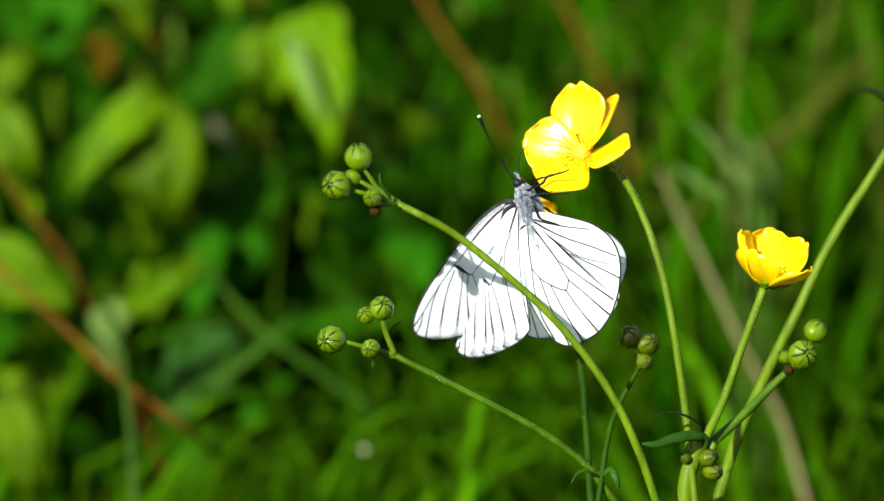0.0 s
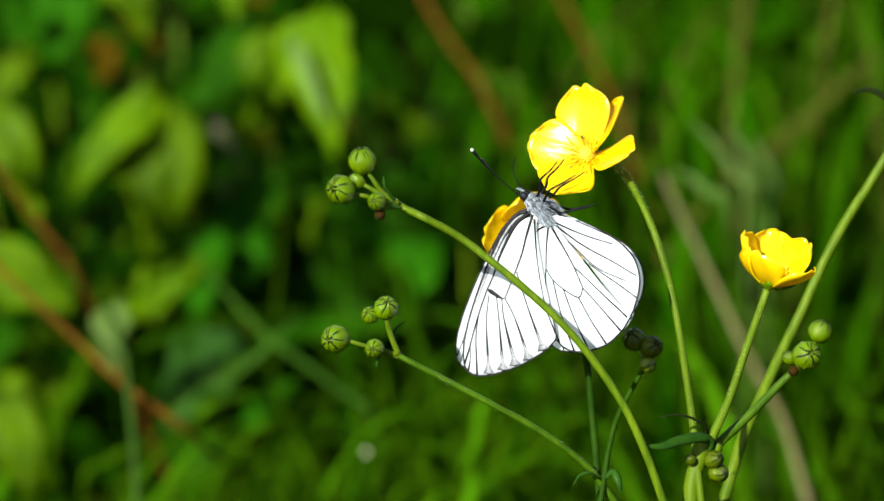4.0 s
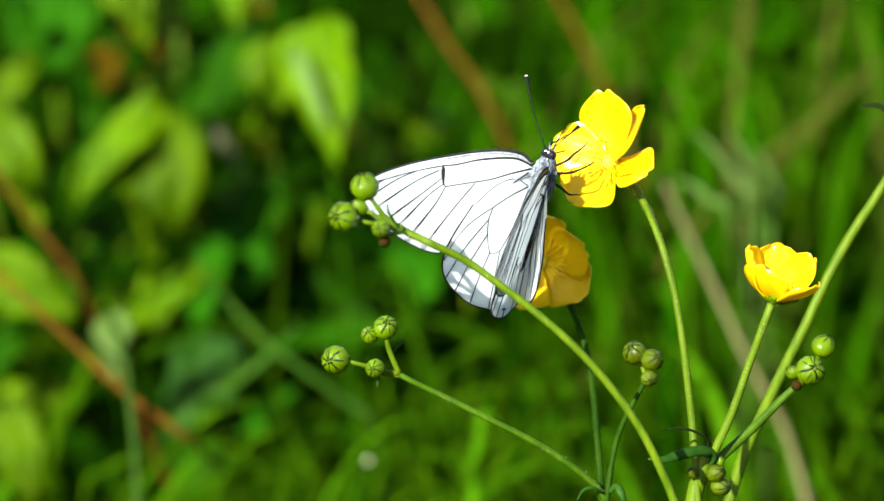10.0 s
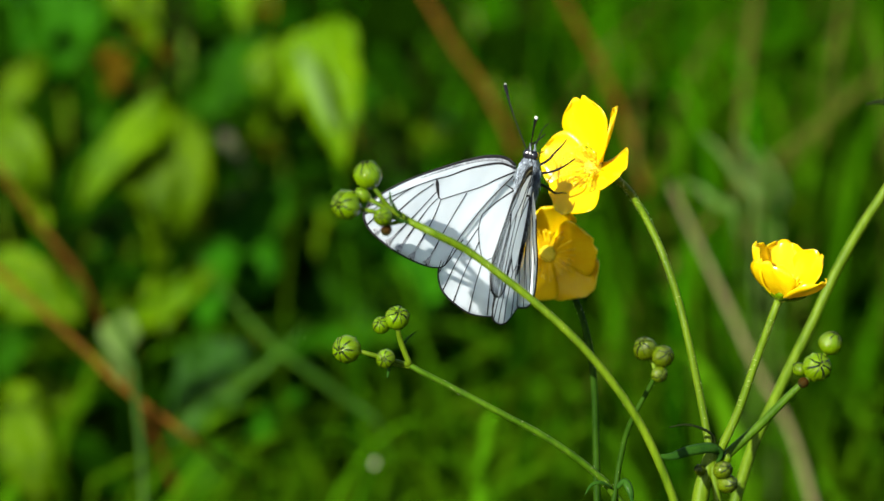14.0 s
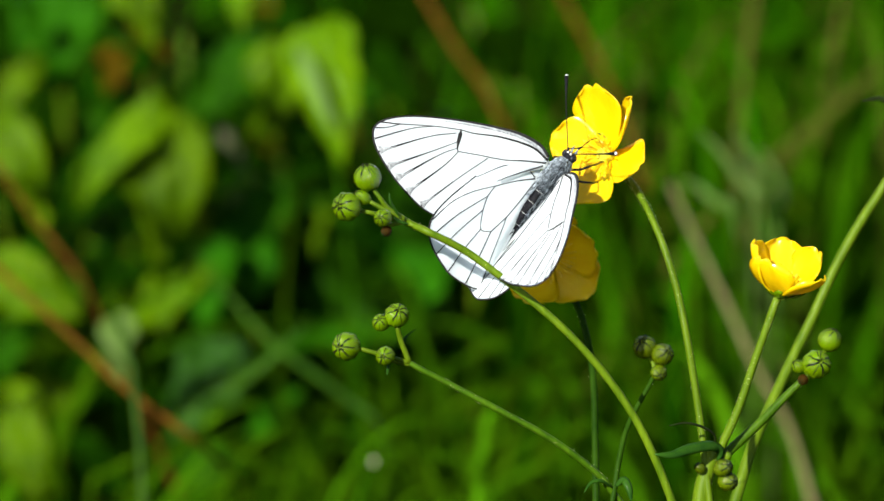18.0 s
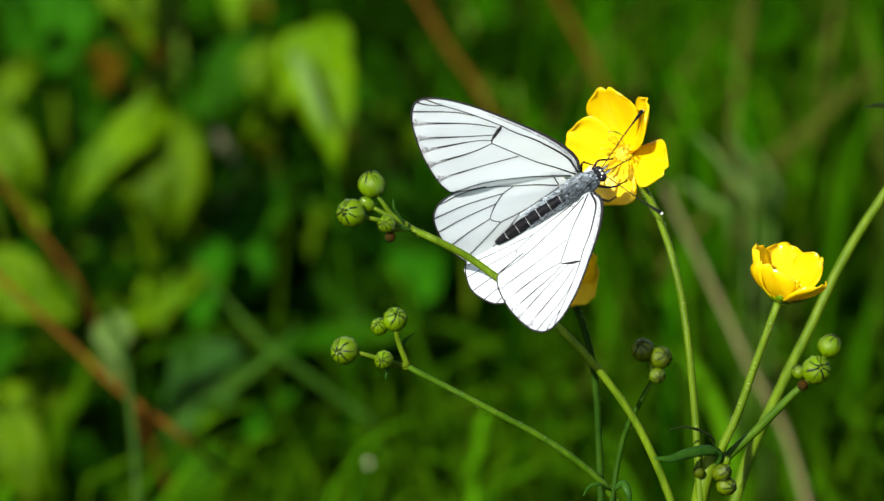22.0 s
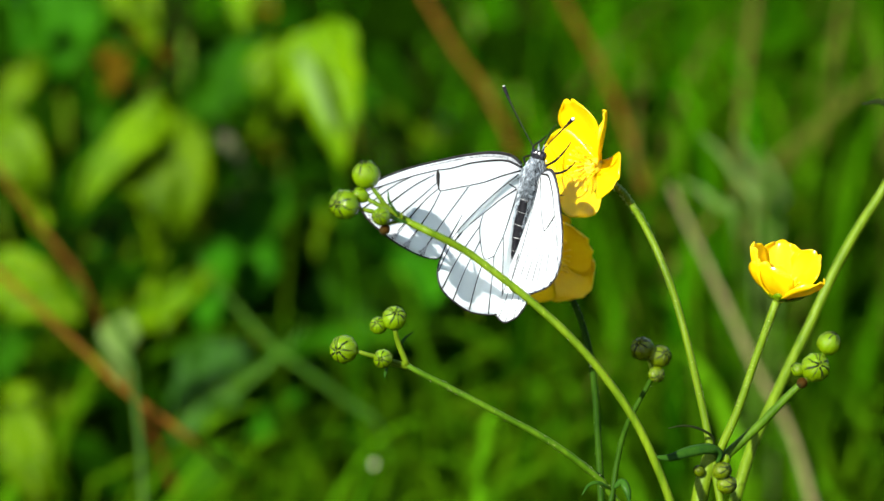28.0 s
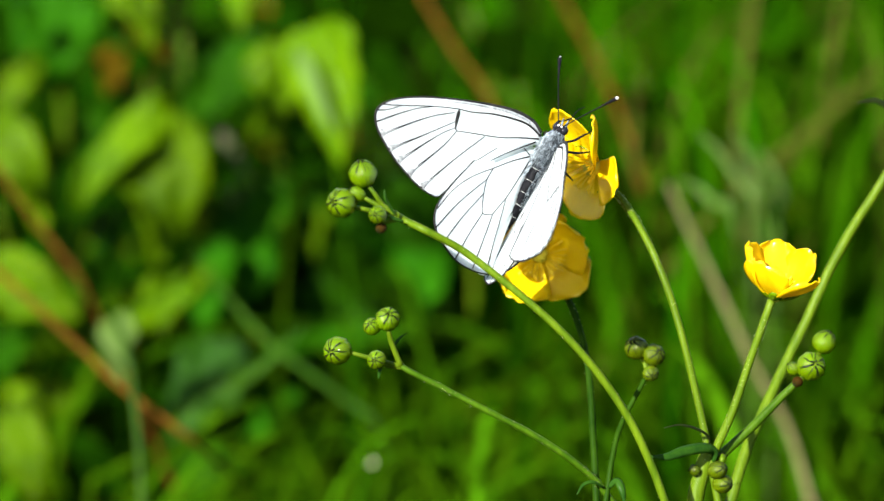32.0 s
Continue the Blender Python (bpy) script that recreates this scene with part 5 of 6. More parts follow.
def motions():
    walk(right_stalk, [(t, sway(right_stalk, x, y, a)) for t, x, y, a in (
        (0.0, -0.44, 0.12, 0.22), (0.5, 0.46, -0.04, 0.32), (1.0, 0.21, 0.17, 0.24), (1.5, 1.40, 0.22, 0.45), (2.0, 2.02, 0.34, 0.55),
        (2.5, 1.21, 0.40, 0.39), (3.0, 2.99, 0.21, 0.83), (3.5, 3.39, 0.44, 0.83), (5.5, 2.61, 0.28, 0.61), (6.0, 2.09, 0.33, 0.56),
        (6.5, 1.64, 0.14, 0.47), (7.0, -2.59, -0.51, -0.31), (7.5, -2.10, -0.06, -0.24), (8.0, 0.46, -0.20, 0.31), (8.5, 0.95, -0.17, 0.45),
        (9.0, 2.89, -0.16, 0.89), (9.5, 0.46, -0.04, 0.32), (10.0, -0.11, -0.58, 0.16), (10.5, -1.79, -1.01, -0.11), (11.0, 2.63, 0.17, 0.75),
        (11.5, 0.96, 0.09, 0.42), (12.0, -0.07, 0.23, 0.16), (12.5, 1.58, 0.35, 0.39), (13.0, 3.02, 0.58, 0.70), (13.5, 0.99, 0.44, 0.33),
        (14.0, 0.22, 0.48, 0.22), (14.5, 2.40, 0.65, 0.55), (16.5, 2.88, 0.49, 0.55), (17.0, 1.59, 0.51, 0.36), (17.5, 1.51, 0.65, 0.38),
        (18.0, 3.11, 0.53, 0.69), (18.5, 1.59, 0.28, 0.39), (19.0, 0.88, -0.22, 0.25), (19.5, 0.81, -0.03, 0.20), (20.0, 2.25, -0.31, 0.43),
        (20.5, 0.25, -0.45, 0.08), (21.0, -1.00, -0.29, -0.07), (21.5, 1.10, 0.10, 0.23), (22.0, 0.00, -0.00, -0.00), (22.5, 0.40, -0.06, 0.07),
        (23.0, 0.43, -0.03, 0.17), (23.5, 1.36, 0.28, 0.36), (24.0, 1.33, 0.25, 0.35), (24.5, 1.70, 0.33, 0.39), (25.0, 2.48, 0.49, 0.55),
        (25.5, 1.05, 0.51, 0.36), (27.5, -0.30, 0.46, 0.16), (28.0, 1.86, 0.49, 0.53), (28.5, 1.63, 0.49, 0.55), (29.0, 2.41, 0.42, 0.72),
        (29.5, 2.20, 0.53, 0.69), (30.0, 1.28, 0.44, 0.53), (30.5, 1.56, 0.49, 0.57), (31.0, 1.36, 0.34, 0.54), (31.5, 2.63, 0.35, 0.75),
        (32.0, 2.64, 0.39, 0.75),
    )])
    walk(cup_stalk, [(t, sway(cup_stalk, x, y, a)) for t, x, y, a in (
        (0.0, 16.47, 1.53, 3.13), (0.5, 15.58, 1.32, 2.90), (1.0, 18.38, 1.61, 3.34), (1.5, 16.51, 1.61, 3.03), (2.0, 23.60, 2.11, 4.24),
        (2.5, 15.99, 1.83, 2.95), (3.0, 12.65, 1.28, 2.49), (3.5, 17.02, 1.84, 3.17), (5.5, 19.90, 1.98, 3.57), (6.0, 17.77, 1.91, 3.26),
        (6.5, 14.33, 1.34, 2.63), (7.0, 3.90, -0.12, 0.77), (7.5, 11.83, 0.59, 2.10), (8.0, 10.80, 0.51, 2.06), (8.5, 17.13, 1.51, 3.22),
        (9.0, 17.82, 1.44, 3.44), (9.5, 16.10, 1.46, 2.99), (10.0, 6.69, 0.12, 1.29), (10.5, 0.09, -0.62, 0.18), (11.0, 18.56, 1.69, 3.48),
        (11.5, 21.41, 1.70, 3.92), (12.0, 20.83, 1.84, 3.75), (12.5, 23.08, 2.10, 4.06), (13.0, 28.03, 2.89, 5.00), (13.5, 32.68, 3.22, 5.75),
        (14.0, 36.34, 3.65, 6.38), (14.5, 37.57, 3.86, 6.55), (16.5, 29.63, 2.99, 5.13), (17.0, 25.56, 2.50, 4.46), (17.5, 24.61, 2.57, 4.33),
        (18.0, 21.42, 2.29, 3.84), (18.5, 18.07, 1.62, 3.21), (19.0, 14.18, 0.54, 2.51), (19.5, 8.10, 0.26, 1.43), (20.0, 6.34, -0.05, 1.13),
        (20.5, 2.56, -0.39, 0.46), (21.0, 2.55, -0.11, 0.53), (21.5, 6.28, 0.33, 1.12), (22.0, 0.00, -0.00, -0.00), (22.5, 1.70, 0.05, 0.28),
        (23.0, 4.36, 0.18, 0.84), (23.5, 4.77, 0.52, 0.95), (24.0, 2.72, 0.70, 0.60), (24.5, -2.68, 0.14, -0.36), (25.0, 30.23, 1.77, 5.23),
        (25.5, 32.07, 2.63, 5.63), (27.5, 39.93, 3.69, 7.01), (28.0, 43.66, 4.21, 7.64), (28.5, 41.52, 3.99, 7.33), (29.0, 45.35, 4.49, 8.04),
        (29.5, 46.48, 4.75, 8.23), (30.0, 45.70, 4.45, 8.10), (30.5, 46.84, 4.50, 8.25), (31.0, 44.38, 3.02, 7.78), (31.5, 40.03, 2.77, 7.07),
        (32.0, 45.53, 3.68, 7.99),
    )])
    lean = ((0, 0), (6.3, 0), (7.5, 13), (9, 13), (10, 15), (14.5, 15), (17, 5), (18, -2), (19, -8), (24.5, -8), (25, 12), (25.5, 12), (28, 10), (31, 9), (32, 5))
    walk(upper_bud_stalk, [(t, sway(upper_bud_stalk, x, y, a, between(lean, t))) for t, x, y, a in (
        (0.0, -13.32, 0.50, -1.86), (0.5, -10.95, 0.46, -1.54), (1.0, -12.41, 0.79, -1.78), (1.5, -11.86, 0.80, -1.70), (2.0, -11.43, 0.82, -1.62),
        (2.5, -10.93, 0.86, -1.54), (3.0, -8.66, 0.58, -1.06), (3.5, -8.83, 0.86, -1.14), (5.5, -11.21, 0.93, -1.62), (6.0, -11.97, 0.88, -1.70),
        (6.5, -12.67, 0.75, -1.86), (7.0, -12.76, -0.91, -2.13), (7.5, -5.55, 0.17, -0.81), (8.0, -1.87, -0.12, -0.09), (8.5, -1.50, 0.10, 0.08),
        (9.0, 3.74, 0.15, 1.05), (9.5, -0.79, 0.32, 0.15), (10.0, 2.04, -0.76, 0.42), (10.5, 2.74, -1.46, 0.51), (11.0, 3.41, 0.33, 0.89),
        (11.5, -0.22, 0.07, 0.24), (12.0, -3.34, 0.33, -0.33), (12.5, -5.40, 0.52, -0.74), (13.0, -2.33, 0.91, -0.09), (13.5, -4.32, 0.66, -0.49),
        (14.0, -4.39, 0.73, -0.49), (14.5, -4.31, 0.98, -0.50), (16.5, -2.33, 0.79, -0.25), (17.0, -2.36, 0.69, -0.25), (17.5, -1.99, 0.79, -0.17),
        (18.0, -1.04, 0.82, 0.07), (18.5, -0.04, 0.45, 0.16), (19.0, 1.31, -0.20, 0.32), (19.5, 3.45, 0.08, 0.65), (20.0, 4.37, -0.09, 0.81),
        (20.5, 6.54, -0.21, 1.13), (21.0, 4.27, -0.19, 0.81), (21.5, 1.89, 0.27, 0.40), (22.0, 0.00, -0.00, -0.00), (22.5, 3.81, 0.18, 0.65),
        (23.0, 4.06, 0.21, 0.81), (23.5, 4.12, 0.60, 0.88), (24.0, 3.66, 0.71, 0.80), (24.5, 5.31, 0.78, 1.05), (25.0, -7.59, 0.88, -1.06),
        (25.5, -4.95, 0.77, -0.58), (27.5, -4.10, 0.60, -0.41), (28.0, -5.29, 0.87, -0.58), (28.5, -3.03, 0.75, -0.17), (29.0, -3.86, 0.64, -0.25),
        (29.5, -3.85, 0.79, -0.25), (30.0, -5.35, 0.68, -0.50), (30.5, -5.64, 0.78, -0.58), (31.0, -8.66, 0.74, -1.06), (31.5, -7.59, 0.55, -0.90),
        (32.0, -6.65, 0.80, -0.73),
    )])
    walk(lower_bud_stalk, [(t, sway(lower_bud_stalk, x, y, a)) for t, x, y, a in (
        (0.0, 1.48, -0.09, 0.52), (0.5, -0.37, -0.16, 0.13), (1.0, 1.75, 0.16, 0.50), (1.5, 1.56, 0.29, 0.49), (2.0, -3.71, -0.53, -0.39),
        (2.5, 0.11, -0.04, 0.21), (3.0, 1.09, -0.12, 0.47), (3.5, -2.51, 0.04, -0.21), (5.5, 0.68, -0.01, 0.36), (6.0, -0.29, -0.09, 0.19),
        (6.5, 0.12, -0.07, 0.19), (7.0, 1.53, -0.64, 0.40), (7.5, 4.42, 0.05, 0.99), (8.0, 6.32, -0.29, 1.51), (8.5, 3.95, -0.37, 1.04),
        (9.0, 1.23, -0.58, 0.60), (9.5, 1.15, -0.55, 0.41), (10.0, 5.49, -1.02, 1.19), (10.5, 4.14, -1.37, 0.91), (11.0, 3.98, -0.19, 1.04),
        (11.5, 0.79, -0.29, 0.36), (12.0, 0.37, -0.23, 0.21), (12.5, 2.15, 0.09, 0.50), (13.0, -1.16, 0.34, -0.07), (13.5, -2.13, 0.28, -0.29),
        (14.0, -0.39, 0.27, 0.07), (14.5, -0.17, 0.56, 0.09), (16.5, -0.25, 0.42, 0.01), (17.0, -0.18, 0.37, 0.01), (17.5, -0.80, 0.40, -0.08),
        (18.0, -1.47, 0.28, -0.14), (18.5, -0.55, -0.18, -0.05), (19.0, 0.50, -0.96, 0.09), (19.5, -0.47, -0.51, -0.09), (20.0, 0.61, -0.78, 0.10),
        (20.5, -0.13, -0.67, -0.07), (21.0, -1.39, -0.61, -0.23), (21.5, -1.39, -0.19, -0.25), (22.0, 0.00, -0.00, -0.00), (22.5, 0.50, -0.24, 0.05),
        (23.0, 0.95, -0.24, 0.25), (23.5, 0.30, 0.07, 0.16), (24.0, -1.44, 0.01, -0.18), (24.5, -0.14, 0.14, 0.05), (25.0, 0.29, 0.30, 0.17),
        (25.5, 1.47, 0.34, 0.46), (27.5, -0.31, 0.23, 0.16), (28.0, -0.63, 0.41, 0.10), (28.5, -1.08, 0.25, 0.02), (29.0, -0.02, 0.26, 0.32),
        (29.5, 0.61, 0.35, 0.45), (30.0, -0.20, 0.17, 0.30), (30.5, 0.85, 0.20, 0.51), (31.0, 0.01, 0.24, 0.36), (31.5, -0.64, 0.10, 0.21),
        (32.0, 0.92, 0.29, 0.50),
    )])
    walk(shaded_stalk, [(t, sway(shaded_stalk, x, y, a)) for t, x, y, a in (
        (0.0, -6.17, 0.34, -0.71), (0.5, -2.42, 0.46, -0.15), (1.0, 0.21, 0.65, 0.27), (1.5, -0.41, 0.77, 0.16), (2.0, -3.48, 0.83, -0.34),
        (2.5, -1.31, 1.39, 0.04), (3.0, -3.73, 1.81, -0.22), (3.5, -1.10, 1.83, 0.15), (5.5, 6.31, 1.55, 1.29), (6.0, 2.78, 1.46, 0.74),
        (6.5, 1.26, 0.46, 0.41), (7.0, -2.99, -0.46, -0.40), (7.5, 1.80, -0.27, 0.38), (8.0, -5.93, -0.49, -0.79), (8.5, -5.88, -0.40, -0.72),
        (9.0, -8.24, -0.42, -1.01), (9.5, 0.59, -0.35, 0.31), (10.0, -1.04, -0.77, -0.05), (10.5, -4.48, -1.20, -0.61), (11.0, -16.37, -0.41, -2.47),
        (11.5, -14.26, -0.09, -2.14), (12.0, -13.40, -0.24, -2.08), (12.5, -10.25, 0.08, -1.61), (13.0, -20.26, 0.60, -3.19), (13.5, -23.64, 0.94, -3.79),
        (14.0, -20.51, 0.89, -3.25), (14.5, -22.90, 1.05, -3.70), (16.5, -19.63, 0.88, -3.22), (17.0, -18.74, 0.75, -3.05), (17.5, -21.86, 0.61, -3.56),
        (18.0, -22.98, 0.21, -3.71), (18.5, -18.76, -0.37, -3.06), (19.0, -17.90, -0.88, -2.94), (19.5, -16.11, -0.78, -2.68), (20.0, -17.92, -0.85, -2.99),
        (20.5, -16.89, -0.86, -2.84), (21.0, -19.14, -0.82, -3.16), (21.5, -18.35, -0.55, -3.07), (22.0, -13.03, -0.65, -2.22), (22.5, -8.96, -0.68, -1.55),
        (23.0, -10.62, -0.68, -1.71), (23.5, -13.83, -0.23, -2.21), (24.0, -16.77, 0.10, -2.71), (24.5, -14.31, 0.23, -2.31), (25.0, -13.87, 0.49, -2.19),
        (25.5, -10.22, 0.46, -1.53), (27.5, -8.96, 0.54, -1.27), (28.0, -8.97, 0.67, -1.27), (28.5, -13.35, 0.56, -1.96), (29.0, -13.98, 0.57, -2.01),
        (29.5, -12.66, 0.62, -1.79), (30.0, -8.53, 0.56, -1.09), (30.5, -7.06, 0.63, -0.87), (31.0, -8.92, 0.56, -1.17), (31.5, -12.03, 0.48, -1.69),
        (32.0, -10.31, 0.62, -1.41),
    )])
    walk(butterfly, [(t, pose(x, y, z, a, b, c)) for t, x, y, z, a, b, c in (
        (0, 0.01608, 0.57952, 0.36847, 117.5, -10.1, -111.6), (0.5, 0.01698, 0.57881, 0.36796, 126.6, -9.6, -109.5), (1, 0.01788, 0.57810, 0.36744, 135.7, -9.4, -107.4),
        (1.5, 0.01834, 0.57617, 0.36674, 145.1, -7.5, -103.4), (2, 0.01881, 0.57424, 0.36605, 154.6, -6.2, -99.1), (2.5, 0.01820, 0.57366, 0.36783, 150.9, -8.4, -102.9),
        (3, 0.01759, 0.57308, 0.36962, 147.4, -10.9, -106.5), (3.5, 0.01774, 0.57314, 0.36972, 146.5, -11.5, -106.2), (6, 0.01851, 0.57343, 0.37019, 142.1, -14.6, -104.4),
        (6.3, 0.01851, 0.57343, 0.37019, 142.1, -14.6, -104.4), (6.5, 0.01788, 0.57669, 0.36804, 134.1, -6.9, -59.8), (6.6, 0.01656, 0.57571, 0.36929, 123.0, -12.7, -71.3),
        (6.7, 0.01523, 0.57473, 0.37054, 112.9, -20.6, -81.8), (6.8, 0.01520, 0.57679, 0.37584, 86.0, 13.5, -55.9), (7, 0.01897, 0.57796, 0.37871, 72.2, 15.3, -68.6),
        (7.2, 0.01994, 0.57793, 0.38203, 57.9, 11.9, -60.0), (7.5, 0.01965, 0.58120, 0.37681, 57.5, -3.5, -42.5), (8, 0.01862, 0.58011, 0.37646, 65.8, 1.3, -44.3),
        (8.5, 0.01565, 0.57998, 0.37658, 70.0, 2.0, -42.6), (9, 0.01437, 0.57986, 0.37617, 74.2, 2.6, -40.9), (9.5, 0.01622, 0.57904, 0.37606, 75.6, 4.8, -42.0),
        (10, 0.01836, 0.57821, 0.37618, 76.9, 7.1, -42.9), (10.5, 0.01946, 0.57831, 0.37627, 77.4, 8.2, -44.0), (11, 0.01643, 0.57841, 0.37676, 77.8, 9.2, -45.0),
        (11.5, 0.01693, 0.57866, 0.37726, 77.2, 14.5, -42.6), (12, 0.01724, 0.57891, 0.37854, 76.8, 19.7, -40.2), (12.5, 0.01635, 0.57841, 0.37837, 79.3, 12.0, -39.4),
        (13, 0.01470, 0.57790, 0.37792, 81.6, 4.3, -39.0), (13.5, 0.01380, 0.57799, 0.37668, 80.4, 2.9, -38.2), (14, 0.01426, 0.57807, 0.37645, 79.1, 1.4, -37.4),
        (15.2, 0.01628, 0.57942, 0.37594, 72.6, 9.8, -38.4), (16.5, 0.01842, 0.58089, 0.37616, 65.1, 18.7, -40.6), (17, 0.01924, 0.58172, 0.37592, 63.1, 19.9, -41.4),
        (17.5, 0.01998, 0.58120, 0.37688, 59.6, 21.6, -41.2), (18, 0.01973, 0.58069, 0.37576, 56.1, 23.3, -41.2), (18.5, 0.02125, 0.58011, 0.37531, 58.4, 26.2, -41.6),
        (19, 0.02190, 0.57952, 0.37517, 60.7, 29.0, -41.8), (19.5, 0.02277, 0.57881, 0.37504, 58.8, 35.0, -41.3), (20, 0.02314, 0.57810, 0.37445, 56.9, 40.9, -40.9),
        (20.5, 0.02409, 0.57760, 0.37349, 56.6, 41.1, -40.7), (21, 0.02346, 0.57709, 0.37478, 56.2, 41.3, -40.5), (21.5, 0.02320, 0.57660, 0.37596, 55.5, 44.0, -40.3),
        (22, 0.02515, 0.57612, 0.37507, 54.6, 46.7, -40.1), (22.5, 0.02400, 0.57645, 0.37541, 55.2, 45.0, -40.4), (23, 0.02355, 0.57678, 0.37501, 55.8, 43.4, -40.7),
        (23.5, 0.02373, 0.57716, 0.37582, 56.4, 43.8, -42.8), (24, 0.02375, 0.57755, 0.37554, 57.1, 44.2, -44.9), (24.5, 0.02596, 0.57755, 0.37403, 51.5, 52.3, -52.8),
        (25, 0.02177, 0.57973, 0.37702, 56.2, 23.1, -43.5), (25.5, 0.01987, 0.58033, 0.37732, 61.9, 20.6, -36.2), (27.5, 0.01633, 0.57877, 0.37608, 71.3, 8.8, -29.7),
        (28, 0.01534, 0.57920, 0.37629, 75.2, 8.6, -28.5), (28.5, 0.01501, 0.57927, 0.37610, 76.7, 8.5, -27.9), (29, 0.01399, 0.57934, 0.37573, 78.2, 8.5, -27.3),
        (29.5, 0.01387, 0.57896, 0.37604, 79.1, 9.3, -27.0), (30, 0.01456, 0.57858, 0.37596, 80.0, 10.1, -26.7), (30.5, 0.01573, 0.57780, 0.37586, 73.7, 13.0, -28.8),
        (31, 0.01722, 0.57703, 0.37735, 67.2, 15.5, -31.2), (31.5, 0.01858, 0.57727, 0.38132, 63.0, 14.6, -35.2), (32, 0.01853, 0.57660, 0.38192, 60.9, 17.4, -35.3),
    )])
    walk(left_forewing, [(t, hinged(left_forewing, a, b, c)) for t, a, b, c in (
        (0, 8.4, 101.3, -19.0), (0.5, 60.3, 98.5, 30.2), (1, -76.3, 76.9, -109.1), (1.5, -74.1, 73.4, -98.0), (2, -74.3, 69.9, -89.1),
        (2.5, -68.3, 69.3, -74.0), (3, -63.1, 68.2, -59.6), (3.5, -62.7, 68.6, -59.1), (6, -60.4, 70.5, -56.4), (6.3, -60.4, 70.5, -56.4),
        (6.5, 1.8, 50.9, -8.1), (6.6, -14.3, 70.0, -26.0), (6.7, 89.2, 101.5, 75.9), (6.8, -68.7, 67.6, -78.6), (6.94, 28.1, 114.2, 18.5),
        (7, -72.0, 82.5, -83.2), (7.06, -4.5, 64.1, -17.3), (7.2, -14.9, 86.7, -17.5), (7.5, 27.9, 74.0, 30.4), (8, -3.0, 71.4, -2.8),
        (8.5, -12.8, 70.1, -14.3), (9, -21.1, 68.2, -24.3), (9.5, -24.4, 65.5, -25.1), (10, -27.3, 62.8, -25.5), (10.5, -29.4, 60.3, -27.7),
        (11, -31.3, 57.7, -29.5), (11.5, -28.3, 56.2, -24.6), (12, -25.7, 54.6, -19.9), (12.5, -29.3, 60.7, -26.1), (13, -35.2, 66.5, -34.5),
        (13.5, -37.4, 67.6, -35.3), (14, -39.7, 68.6, -36.2), (15.2, -24.7, 60.8, -20.1), (16.5, -15.9, 51.0, -10.2), (17, -16.9, 51.0, -8.2),
        (17.5, -14.2, 48.8, -5.4), (18, -11.8, 46.4, -3.0), (18.5, -5.5, 47.3, -0.8), (19, 0.8, 48.0, 1.5), (19.5, 2.1, 46.9, 1.0),
        (20, 3.3, 45.9, 0.4), (20.5, 4.5, 44.8, 0.5), (21, 5.7, 43.6, 0.6), (21.5, 6.4, 43.8, 1.2), (22, 7.0, 44.0, 1.8),
        (22.5, 6.2, 43.0, 0.6), (23, 5.4, 42.0, -0.5), (23.5, 3.4, 41.9, -2.2), (24, 1.4, 41.7, -4.0), (24.5, -3.4, 42.9, -7.1),
        (25, -22.2, 50.8, -15.6), (25.5, -18.7, 48.2, -14.7), (27.5, -21.7, 52.3, -18.7), (28, -19.7, 55.6, -16.5), (28.5, -19.6, 56.1, -17.0),
        (29, -19.5, 56.5, -17.5), (29.5, -19.6, 55.7, -17.7), (30, -19.8, 55.0, -17.8), (30.5, -19.0, 52.5, -14.7), (31, -18.5, 50.1, -11.9),
        (31.5, -19.3, 53.9, -15.0), (32, -20.2, 53.9, -15.8),
    )])
